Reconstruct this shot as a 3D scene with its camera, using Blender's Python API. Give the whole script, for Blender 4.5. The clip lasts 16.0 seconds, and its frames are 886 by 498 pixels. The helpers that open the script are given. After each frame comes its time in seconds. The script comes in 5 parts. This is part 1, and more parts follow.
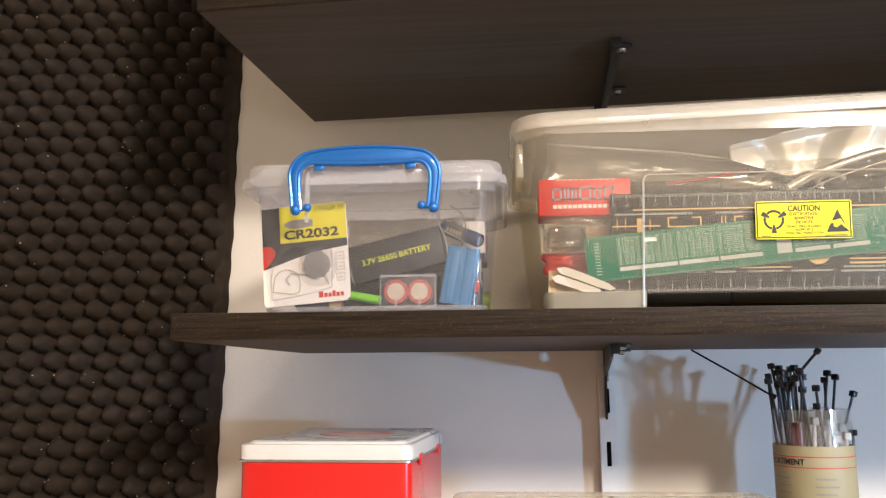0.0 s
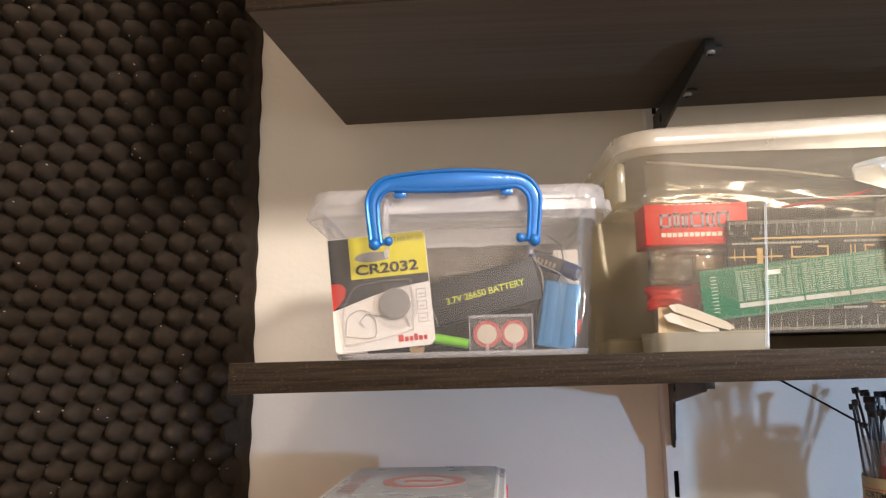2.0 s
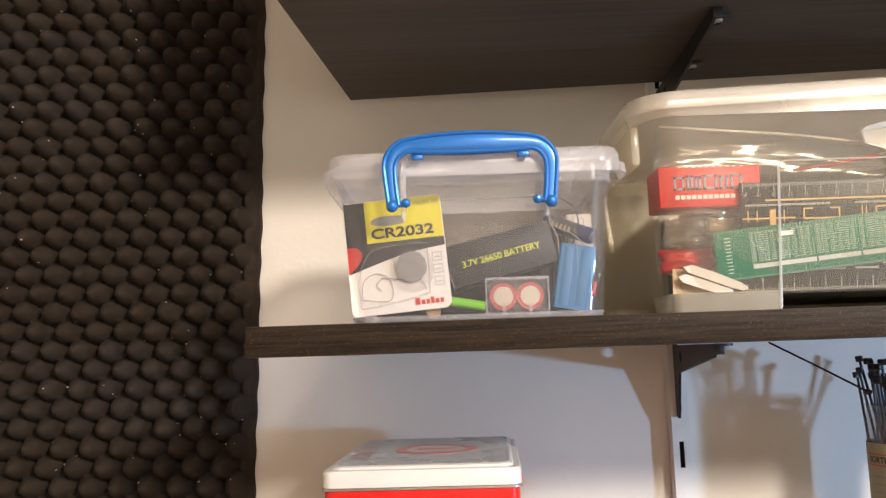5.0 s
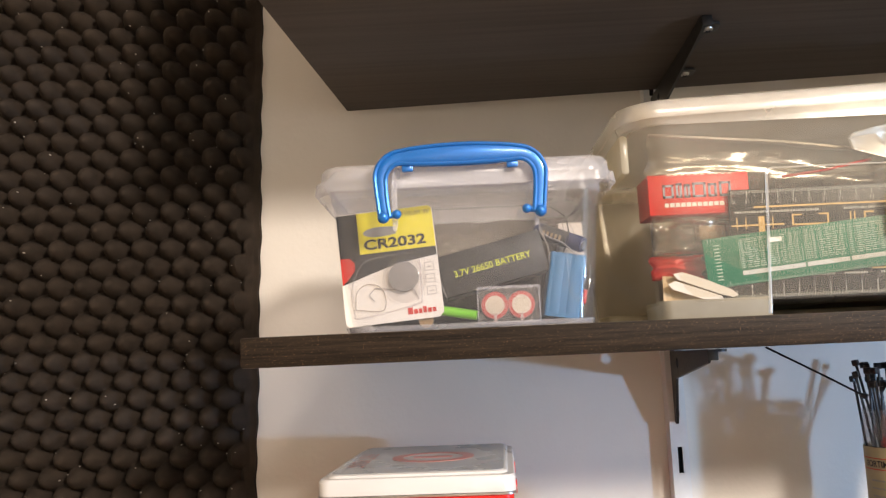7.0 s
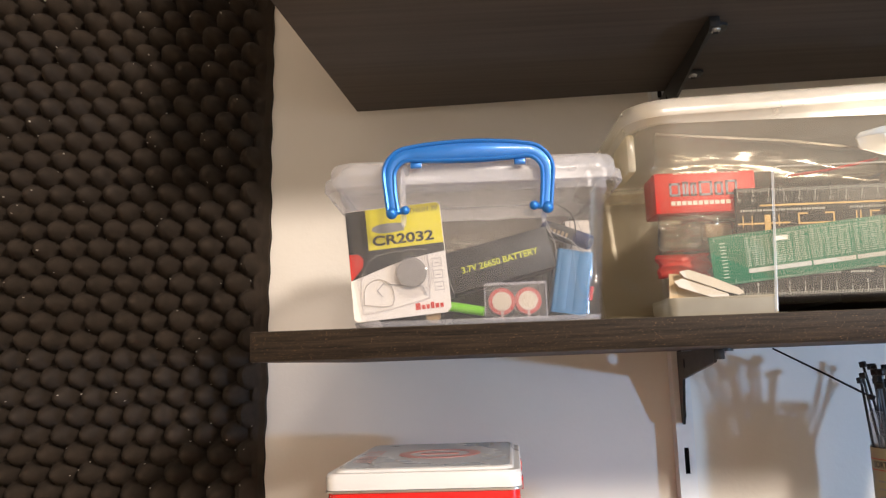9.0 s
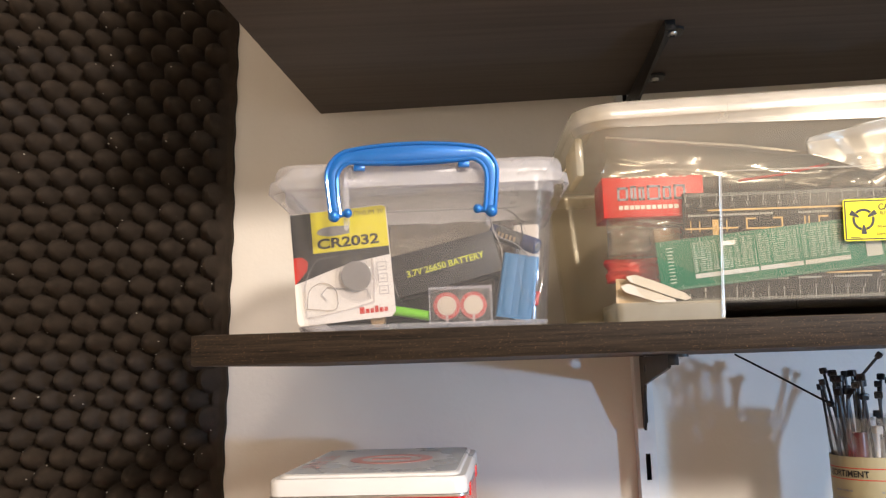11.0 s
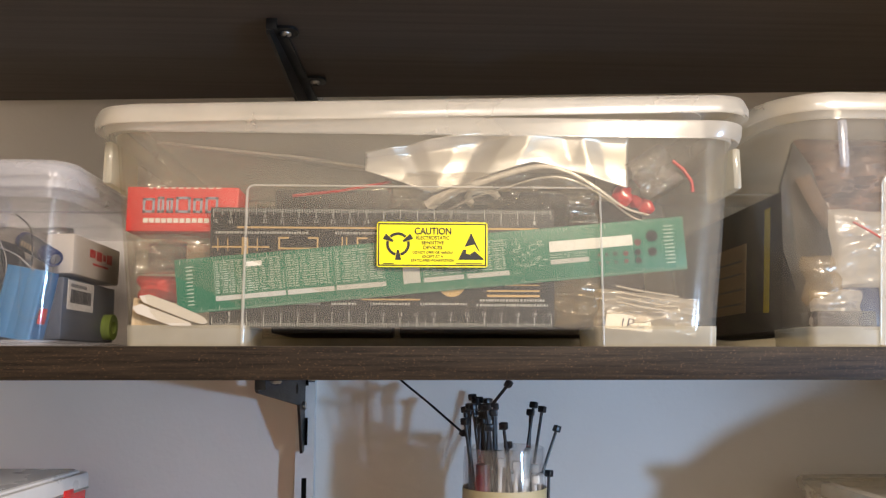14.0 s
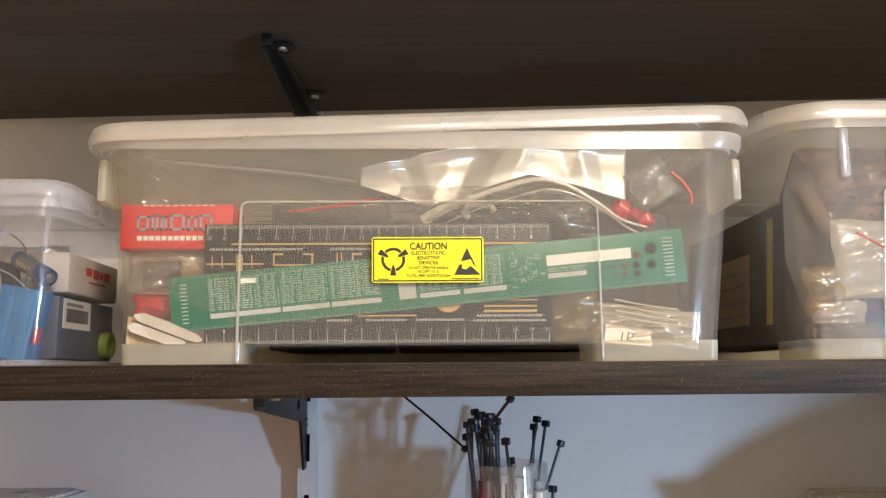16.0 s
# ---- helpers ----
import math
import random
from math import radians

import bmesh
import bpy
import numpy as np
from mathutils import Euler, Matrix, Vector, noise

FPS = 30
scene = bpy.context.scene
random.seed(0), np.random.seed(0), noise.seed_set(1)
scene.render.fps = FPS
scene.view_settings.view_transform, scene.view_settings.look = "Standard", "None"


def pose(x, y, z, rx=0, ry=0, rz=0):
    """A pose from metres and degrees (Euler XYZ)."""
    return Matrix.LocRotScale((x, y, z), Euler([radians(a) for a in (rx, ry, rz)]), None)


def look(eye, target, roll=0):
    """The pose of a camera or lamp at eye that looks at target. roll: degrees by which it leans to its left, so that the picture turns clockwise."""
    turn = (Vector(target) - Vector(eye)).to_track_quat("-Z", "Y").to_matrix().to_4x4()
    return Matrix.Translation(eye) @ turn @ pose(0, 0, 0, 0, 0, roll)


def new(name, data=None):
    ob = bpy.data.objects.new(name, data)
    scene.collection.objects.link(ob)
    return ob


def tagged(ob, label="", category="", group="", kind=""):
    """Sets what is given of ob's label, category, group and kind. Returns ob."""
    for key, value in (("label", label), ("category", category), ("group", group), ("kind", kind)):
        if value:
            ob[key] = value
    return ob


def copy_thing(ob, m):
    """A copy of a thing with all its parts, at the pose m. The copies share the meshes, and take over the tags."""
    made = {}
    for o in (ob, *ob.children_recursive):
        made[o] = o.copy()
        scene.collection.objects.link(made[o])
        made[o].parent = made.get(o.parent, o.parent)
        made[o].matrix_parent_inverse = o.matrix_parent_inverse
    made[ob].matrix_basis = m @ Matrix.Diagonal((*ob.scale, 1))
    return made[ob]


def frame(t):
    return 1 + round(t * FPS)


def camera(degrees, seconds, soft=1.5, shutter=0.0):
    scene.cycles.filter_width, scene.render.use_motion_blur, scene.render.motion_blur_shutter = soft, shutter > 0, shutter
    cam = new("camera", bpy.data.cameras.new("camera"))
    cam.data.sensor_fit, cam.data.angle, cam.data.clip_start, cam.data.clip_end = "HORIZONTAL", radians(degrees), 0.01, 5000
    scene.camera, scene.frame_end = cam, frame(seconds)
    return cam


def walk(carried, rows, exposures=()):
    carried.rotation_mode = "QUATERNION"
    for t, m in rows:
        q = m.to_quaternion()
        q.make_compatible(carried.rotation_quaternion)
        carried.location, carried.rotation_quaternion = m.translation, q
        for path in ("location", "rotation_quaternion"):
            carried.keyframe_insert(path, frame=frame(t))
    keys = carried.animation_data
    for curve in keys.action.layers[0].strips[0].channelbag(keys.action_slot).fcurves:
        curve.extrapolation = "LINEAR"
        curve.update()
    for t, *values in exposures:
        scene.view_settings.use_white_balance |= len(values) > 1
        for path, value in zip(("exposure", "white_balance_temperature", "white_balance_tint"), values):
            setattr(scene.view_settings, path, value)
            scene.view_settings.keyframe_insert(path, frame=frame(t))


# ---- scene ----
cam = camera(56.6, 16.0, soft=1.3)
PATH = [
    (0, (-0.024, -0.572, 1.452), (-0.169, 1.397, 1.772), -0.4),
    (0.5, (-0.038, -0.56, 1.461), (-0.204, 1.408, 1.774), -0.4),
    (1, (-0.061, -0.547, 1.473), (-0.234, 1.423, 1.776), -0.6),
    (1.5, (-0.089, -0.531, 1.492), (-0.212, 1.444, 1.782), -1.1),
    (2, (-0.111, -0.514, 1.5), (-0.157, 1.469, 1.762), -1.5),
    (2.5, (-0.126, -0.512, 1.494), (-0.131, 1.473, 1.735), -1.3),
    (3, (-0.13, -0.508, 1.491), (-0.119, 1.478, 1.728), -1.5),
    (3.5, (-0.13, -0.507, 1.487), (-0.112, 1.479, 1.722), -1.7),
    (4, (-0.131, -0.513, 1.483), (-0.12, 1.472, 1.723), -1.7),
    (6.5, (-0.123, -0.513, 1.48), (-0.155, 1.469, 1.743), -2.4),
    (7, (-0.12, -0.519, 1.482), (-0.15, 1.463, 1.748), -2.5),
    (7.5, (-0.121, -0.517, 1.478), (-0.153, 1.466, 1.74), -2.5),
    (8, (-0.123, -0.518, 1.477), (-0.164, 1.465, 1.736), -2.4),
    (8.5, (-0.121, -0.523, 1.475), (-0.167, 1.457, 1.753), -2.2),
    (10.8, (-0.103, -0.519, 1.475), (-0.168, 1.459, 1.764), -1.9),
    (11, (-0.088, -0.517, 1.475), (-0.13, 1.461, 1.765), -1.8),
    (11.5, (0.001, -0.528, 1.48), (-0.006, 1.451, 1.767), -1.3),
    (12, (0.098, -0.533, 1.496), (0.098, 1.447, 1.775), -1.1),
    (12.5, (0.124, -0.508, 1.499), (0.114, 1.474, 1.771), -1.4),
    (13, (0.098, -0.486, 1.483), (0.153, 1.497, 1.744), -1.5),
    (13.5, (0.121, -0.474, 1.487), (0.224, 1.505, 1.757), -0.8),
    (14, (0.161, -0.478, 1.49), (0.244, 1.5, 1.768), -0.0),
    (14.5, (0.171, -0.469, 1.487), (0.244, 1.511, 1.760), 0.1),
    (15, (0.169, -0.466, 1.488), (0.240, 1.517, 1.747), -0.3),
    (15.5, (0.164, -0.469, 1.489), (0.230, 1.512, 1.762), -0.5),
    (16, (0.17, -0.474, 1.493), (0.225, 1.503, 1.797), -0.5),
]
walk(cam, [(t, look(eye, target, roll)) for t, eye, target, roll in PATH],
     [(0, 0.0), (4, 0.06), (8.5, 0.05), (11, 0.08), (12.5, -0.18), (16, -0.24)])

# ---- world, lamps, exposure ----
world = bpy.data.worlds.new("world")
world.use_nodes = True
world.node_tree.nodes["Background"].inputs[0].default_value = (0.9, 0.8, 0.7, 1)
world.node_tree.nodes["Background"].inputs[1].default_value = 0.02
scene.world = world
scene.cycles.transparent_max_bounces = 32


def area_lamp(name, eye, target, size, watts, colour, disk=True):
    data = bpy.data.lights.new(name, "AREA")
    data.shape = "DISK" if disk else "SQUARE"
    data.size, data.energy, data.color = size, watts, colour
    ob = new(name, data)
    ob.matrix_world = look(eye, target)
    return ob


# warm room lamp, two unseen fill lamps, and cold shaded desk lamp under the shelf
area_lamp("ceiling_lamp_light", (0.85, -1.54, 2.18), (0.1, 0.1, 1.6), 0.26, 42, (1.0, 0.87, 0.76))
# added fill, aimed at the floor so bounce lifts the shaded undersides
area_lamp("rear_fill_light", (0.3, -2.10, 2.45), (0.3, -2.10, 0.0), 0.40, 27, (1.0, 0.87, 0.76))
# cool fill added at an unseen window, to raise the ambient light
area_lamp("side_fill_light", (2.34, -1.45, 1.60), (0.0, -0.6, 1.5), 1.1, 9, (0.76, 0.88, 1.0), disk=False)
desk = bpy.data.lights.new("desk_lamp_light", "SPOT")
desk.energy, desk.color, desk.shadow_soft_size = 23, (0.36, 0.61, 1.0), 0.022
desk.spot_size, desk.spot_blend = radians(60), 0.8
new("desk_lamp_light", desk).matrix_world = look((0.86, -0.50, 1.385), (-0.03, 0.257, 1.395))

# ---- materials ----


def nodes_of(name):
    m = bpy.data.materials.new(name)
    m.use_nodes = True
    nt = m.node_tree
    return m, nt, nt.nodes["Principled BSDF"]


def noise_node(nt, scale, detail=4, stretch=None, kind="Object"):
    tc = nt.nodes.new("ShaderNodeTexCoord")
    src = tc.outputs[kind]
    if stretch:
        mp = nt.nodes.new("ShaderNodeMapping")
        mp.inputs["Scale"].default_value = stretch
        nt.links.new(src, mp.inputs[0])
        src = mp.outputs[0]
    n = nt.nodes.new("ShaderNodeTexNoise")
    n.inputs["Scale"].default_value, n.inputs["Detail"].default_value = scale, detail
    nt.links.new(src, n.inputs["Vector"])
    return n


def ramp(nt, fac, stops):
    r = nt.nodes.new("ShaderNodeValToRGB")
    e = r.color_ramp.elements
    while len(e) < len(stops):
        e.new(0.5)
    for el, (p, c) in zip(e, stops):
        el.position, el.color = p, (*c, 1)
    nt.links.new(fac, r.inputs[0])
    return r.outputs[0]


def surface(name, a, b=None, rough=0.5, metal=0.0, scale=40.0, bump=0.0, bump_scale=300.0, spec=0.5, stretch=None, coat=0.0):
    """A painted, printed or plastic surface: two close tones, blotches, fine relief and uneven gloss."""
    m, nt, p = nodes_of(name)
    b = b or tuple(c * 0.86 for c in a)
    n = noise_node(nt, scale, 5, stretch)
    nt.links.new(ramp(nt, n.outputs[0], [(0.3, b), (0.7, a)]), p.inputs["Base Color"])
    mr = nt.nodes.new("ShaderNodeMapRange")
    mr.inputs["To Min"].default_value, mr.inputs["To Max"].default_value = rough * 0.8, min(1, rough * 1.2)
    nt.links.new(n.outputs[0], mr.inputs[0])
    nt.links.new(mr.outputs[0], p.inputs["Roughness"])
    p.inputs["Metallic"].default_value = metal
    p.inputs["Specular IOR Level"].default_value = spec
    p.inputs["Coat Weight"].default_value = coat
    if bump:
        f = noise_node(nt, bump_scale, 3, stretch)
        bm_ = nt.nodes.new("ShaderNodeBump")
        bm_.inputs["Strength"].default_value, bm_.inputs["Distance"].default_value = bump, 0.001
        nt.links.new(f.outputs[0], bm_.inputs["Height"])
        nt.links.new(bm_.outputs[0], p.inputs["Normal"])
    return m


def clear_plastic(name, milk=0.06, tint=(0.95, 0.94, 0.9), gloss=0.06, rough=0.12, bump=0.15, bump_scale=60.0, body=(0.85, 0.84, 0.8)):
    """Clear or milky plastic: light passes, a share scatters white, the skin shines."""
    m, nt, p = nodes_of(name)
    out = nt.nodes["Material Output"]
    nt.nodes.remove(p)
    tr = nt.nodes.new("ShaderNodeBsdfTransparent")
    tr.inputs[0].default_value = (*tint, 1)
    df = nt.nodes.new("ShaderNodeBsdfDiffuse")
    df.inputs[0].default_value = (*body, 1)
    tl = nt.nodes.new("ShaderNodeBsdfTranslucent")
    tl.inputs[0].default_value = (*body, 1)
    half = nt.nodes.new("ShaderNodeMixShader")
    half.inputs[0].default_value = 0.4
    nt.links.new(df.outputs[0], half.inputs[1])
    nt.links.new(tl.outputs[0], half.inputs[2])
    n = noise_node(nt, 25, 4)
    mr = nt.nodes.new("ShaderNodeMapRange")
    mr.inputs["To Min"].default_value, mr.inputs["To Max"].default_value = milk * 0.7, milk * 1.3
    nt.links.new(n.outputs[0], mr.inputs[0])
    mix = nt.nodes.new("ShaderNodeMixShader")
    nt.links.new(mr.outputs[0], mix.inputs[0])
    nt.links.new(tr.outputs[0], mix.inputs[1])
    nt.links.new(half.outputs[0], mix.inputs[2])
    gl = nt.nodes.new("ShaderNodeBsdfAnisotropic")
    gl.inputs["Roughness"].default_value = rough
    f = noise_node(nt, bump_scale, 3)
    bmp = nt.nodes.new("ShaderNodeBump")
    bmp.inputs["Strength"].default_value, bmp.inputs["Distance"].default_value = bump, 0.001
    nt.links.new(f.outputs[0], bmp.inputs["Height"])
    nt.links.new(bmp.outputs[0], gl.inputs["Normal"])
    top = nt.nodes.new("ShaderNodeMixShader")
    top.inputs[0].default_value = gloss
    nt.links.new(mix.outputs[0], top.inputs[1])
    nt.links.new(gl.outputs[0], top.inputs[2])
    nt.links.new(top.outputs[0], out.inputs["Surface"])
    return m


def wood_board(name, dark, light, rough=0.55, grain=170, fleck_from=0.68, fleck_scale=1700, fleck_gain=1.0):
    """Dark melamine board with a fine grain along x and pale flecks."""
    m, nt, p = nodes_of(name)
    n = noise_node(nt, grain, 6, (0.03, 1.0, 1.0))
    base = ramp(nt, n.outputs[0], [(0.25, dark), (0.75, light)])
    fl = noise_node(nt, fleck_scale, 2, (0.45, 1, 1))
    fleck = ramp(nt, fl.outputs[0], [(fleck_from, (0, 0, 0)), (fleck_from + 0.1, (0.9, 0.9, 0.9))])
    mx = nt.nodes.new("ShaderNodeMixRGB")
    mx.inputs[2].default_value = (light[0] * 2.2 * fleck_gain, light[1] * 2.0 * fleck_gain, light[2] * 1.7 * fleck_gain, 1)
    nt.links.new(fleck, mx.inputs[0])
    nt.links.new(base, mx.inputs[1])
    nt.links.new(mx.outputs[0], p.inputs["Base Color"])
    p.inputs["Roughness"].default_value = rough
    p.inputs["Specular IOR Level"].default_value = 0.16
    b = nt.nodes.new("ShaderNodeBump")
    b.inputs["Strength"].default_value, b.inputs["Distance"].default_value = 0.25, 0.0006
    nt.links.new(n.outputs[0], b.inputs["Height"])
    nt.links.new(b.outputs[0], p.inputs["Normal"])
    return m


WALL = surface("wall_paint", (0.80, 0.76, 0.70), (0.74, 0.70, 0.64), 0.7, scale=9, bump=0.25, bump_scale=220, spec=0.2)
CEIL = surface("ceiling_paint", (0.8, 0.78, 0.74), rough=0.8, scale=6, bump=0.1)
FLOOR = surface("floor_boards", (0.50, 0.40, 0.29), (0.42, 0.32, 0.22), 0.45, scale=14, stretch=(0.2, 1, 1))
FOAM = surface("acoustic_foam", (0.040, 0.030, 0.0225), (0.026, 0.0195, 0.0145), 0.95, scale=70, bump=0.6, bump_scale=1400, spec=0.15)
# one finish: board tone lifted for bounce light beneath, edge tone darkened
BOARD = wood_board("lifted_wenge_melamine", (0.060, 0.046, 0.037), (0.088, 0.070, 0.057))
EDGE = wood_board("darkened_wenge_edge_band", (0.005, 0.0034, 0.0026), (0.036, 0.024, 0.015), grain=800, fleck_from=0.645, fleck_scale=2100, fleck_gain=2.4)
BLACK = surface("black_powder_coat", (0.013, 0.012, 0.011), rough=0.42, bump=0.2, bump_scale=1500)
STEEL = surface("zinc_screw", (0.6, 0.58, 0.55), rough=0.3, metal=1.0, scale=200)
RAILW = surface("white_enamel", (0.78, 0.78, 0.76), rough=0.35, bump=0.05)
# near-black that stands in for the shade inside slots and holes
HOLE = surface("recess_shade", (0.01, 0.01, 0.01), rough=0.9)
PP = clear_plastic("clear_polypropylene", 0.078, (0.95, 0.93, 0.88), 0.028, 0.13, body=(0.87, 0.83, 0.76))
PPM = clear_plastic("milky_polypropylene", 0.30, (0.95, 0.93, 0.88), 0.07, 0.20, body=(0.90, 0.86, 0.78))
PPF = clear_plastic("thick_clear_polypropylene", 0.38, (0.95, 0.92, 0.83), 0.04, 0.15, body=(0.90, 0.84, 0.69))
PPL = clear_plastic("milky_lid_panel", 0.52, (0.94, 0.92, 0.87), 0.05, 0.18, body=(0.88, 0.84, 0.76))
PPB = clear_plastic("clear_bluish_plastic", 0.032, (0.95, 0.95, 0.96), 0.05, 0.08, body=(0.82, 0.84, 0.9))
PPBM = clear_plastic("milky_bluish_plastic", 0.25, (0.94, 0.94, 0.96), 0.05, 0.20, 0.05, body=(0.90, 0.89, 0.90))
BLUE = surface("blue_metallic_plastic", (0.005, 0.16, 0.53), (0.004, 0.12, 0.44), 0.30, metal=0.35, scale=15, coat=0.8)

# ---- mesh tools ----


def part(name, bm, material, parent=None, label="", smooth=True):
    """Links a bmesh as one mesh object under a thing or a part."""
    me = bpy.data.meshes.new(name)
    bmesh.ops.recalc_face_normals(bm, faces=bm.faces)
    bm.to_mesh(me)
    bm.free()
    me.materials.append(material)
    if smooth:
        me.polygons.foreach_set("use_smooth", [True] * len(me.polygons))
        me.set_sharp_from_angle(angle=radians(38))
    ob = new(name, me)
    ob.parent = parent
    if label:
        ob["label"] = label
    return ob


def thing(name, m, label, category, group="", kind=""):
    ob = new(name)
    ob.empty_display_size = 0.02
    ob.matrix_world = m
    return tagged(ob, label, category, group, kind)


def block(x0, x1, y0, y1, z0, z1, bevel=0.0, seg=2, bm=None):
    bm = bm or bmesh.new()
    got = bmesh.ops.create_cube(bm, size=1)["verts"]
    for v in got:
        v.co = Vector((x0 + (v.co.x + 0.5) * (x1 - x0), y0 + (v.co.y + 0.5) * (y1 - y0), z0 + (v.co.z + 0.5) * (z1 - z0)))
    if bevel:
        edges = list({e for v in got for e in v.link_edges})
        bmesh.ops.bevel(bm, geom=edges, offset=bevel, segments=seg, affect="EDGES", profile=0.5)
    return bm


def rounded(x0, x1, y0, y1, r, z, n=6):
    """One ring of a rounded rectangle, at the height z."""
    pts = []
    for cx, cy, a in ((x1 - r, y1 - r, 0), (x0 + r, y1 - r, 90), (x0 + r, y0 + r, 180), (x1 - r, y0 + r, 270)):
        for i in range(n + 1):
            w = radians(a + 90 * i / n)
            pts.append((cx + r * math.cos(w), cy + r * math.sin(w), z))
    return pts


def loft(rings, cap_first=True, cap_last=True, bm=None):
    bm = bm or bmesh.new()
    rows = [[bm.verts.new(p) for p in ring] for ring in rings]
    for a, b in zip(rows, rows[1:]):
        for i in range(len(a)):
            j = (i + 1) % len(a)
            bm.faces.new((a[i], a[j], b[j], b[i]))
    if cap_first:
        bm.faces.new(rows[0])
    if cap_last:
        bm.faces.new(rows[-1])
    return bm


def tube(pts, radius, n=8, bm=None, flat=1.0):
    """A round or flattened bar along the points; radius may be a list. flat: its share of thickness along y."""
    pts = [Vector(p) for p in pts]
    radii = radius if isinstance(radius, (list, tuple)) else [radius] * len(pts)
    rings = []
    for i, p in enumerate(pts):
        d = (pts[min(i + 1, len(pts) - 1)] - pts[max(i - 1, 0)]).normalized()
        side = d.cross(Vector((0, 1, 0)))
        if side.length < 1e-3:
            side = Vector((1, 0, 0))
        side.normalize()
        up = side.cross(d).normalized()
        rings.append([p + radii[i] * (math.cos(2 * math.pi * k / n) * side + flat * math.sin(2 * math.pi * k / n) * up) for k in range(n)])
    return loft(rings, bm=bm)


def smooth(pts, n=6):
    """More points along a soft curve through the points."""
    p = [Vector(q) for q in pts]
    p = [p[0] * 2 - p[1]] + p + [p[-1] * 2 - p[-2]]
    out = []
    for a, b, c, d in zip(p, p[1:], p[2:], p[3:]):
        for k in range(n):
            t = k / n
            out.append(0.5 * (2 * b + (c - a) * t + (2 * a - 5 * b + 4 * c - d) * t * t + (3 * b - a - 3 * c + d) * t ** 3))
    return out + [p[-2]]


def disc(cx, cz, r, y0, y1, n=24, bm=None):
    """A short round plate that faces the front."""
    return loft([[(cx + r * math.cos(2 * math.pi * k / n), y, cz + r * math.sin(2 * math.pi * k / n)) for k in range(n)] for y in (y0, y1)], bm=bm)


def plate(pts, y0, y1, bm=None):
    """A flat plate with the outline pts (x, z), from y0 to y1."""
    return loft([[(x, y, z) for x, z in pts] for y in (y0, y1)], bm=bm)


def bars(rects, y0, y1):
    """Many small upright printed bars (x0, x1, z0, z1) in one sheet."""
    bm = bmesh.new()
    for x0, x1, z0, z1 in rects:
        plate([(x0, z0), (x1, z0), (x1, z1), (x0, z1)], y0, y1, bm)
    return bm


def text(name, words, width, x, z, y, material, parent, height=0.0, turned=False, label="", bold=0.0):
    """Words in the built-in font, width metres long, from x, z upward, facing the front."""
    cu = bpy.data.curves.new(name, "FONT")
    cu.body, cu.offset = words, bold
    ob = bpy.data.objects.new(name, cu)
    scene.collection.objects.link(ob)
    me = bpy.data.meshes.new_from_object(ob.evaluated_get(bpy.context.evaluated_depsgraph_get()))
    bpy.data.objects.remove(ob)
    co = np.array([v.co[:] for v in me.vertices])
    lo, hi = co.min(0), co.max(0)
    s = width / (hi[0] - lo[0])
    sz = height / (hi[1] - lo[1]) if height else s
    for v, c in zip(me.vertices, co):
        u, w = (c[0] - lo[0]) * s, (c[1] - lo[1]) * sz
        if turned:
            u, w = width - u, (hi[1] - lo[1]) * sz - w
        v.co = (x + u, y, z + w)
    me.materials.clear()
    me.materials.append(material)
    t = new(name, me)
    t.parent = parent
    if label:
        t["label"] = label
    return t


# ---- setting ----
WALL_Y = 0.257


def setting(name, dims, material, label):
    return tagged(part(name, block(*dims), material, smooth=False), label, name.split("_")[0], kind="structure")


setting("wall_back", (-2.2, 2.4, WALL_Y, WALL_Y + 0.12, 0, 2.6), WALL, "off-white painted plaster wall behind the shelves")
setting("wall_left", (-2.32, -2.2, -2.8, WALL_Y + 0.12, 0, 2.6), WALL, "plain off-white painted side wall")
# the right wall has an unseen window, added for the cool fill light
setting("wall_right_below", (2.4, 2.52, -2.8, WALL_Y + 0.12, 0, 0.95), WALL, "plain off-white painted side wall under the window")
setting("wall_right_above", (2.4, 2.52, -2.8, WALL_Y + 0.12, 2.15, 2.6), WALL, "plain off-white painted side wall over the window")
setting("wall_right_rear", (2.4, 2.52, -2.8, -2.05, 0.95, 2.15), WALL, "plain off-white painted side wall beside the window")
setting("wall_right_near", (2.4, 2.52, -0.85, WALL_Y + 0.12, 0.95, 2.15), WALL, "plain off-white painted side wall beside the window")
setting("window_1", (2.49, 2.50, -2.05, -0.85, 0.95, 2.15), surface("pale_added_pane", (0.6, 0.65, 0.7), rough=0.2), "pale pane of an unseen window added with the fill light")
setting("wall_front", (-2.2, 2.4, -2.8, -2.68, 0, 2.6), WALL, "plain off-white painted wall of the room")
setting("floor", (-2.32, 2.52, -2.8, WALL_Y + 0.12, -0.1, 0), FLOOR, "brown wooden floor")
setting("ceiling", (-2.32, 2.52, -2.8, WALL_Y + 0.12, 2.6, 2.7), CEIL, "white painted ceiling")

# ---- acoustic foam on the wall ----


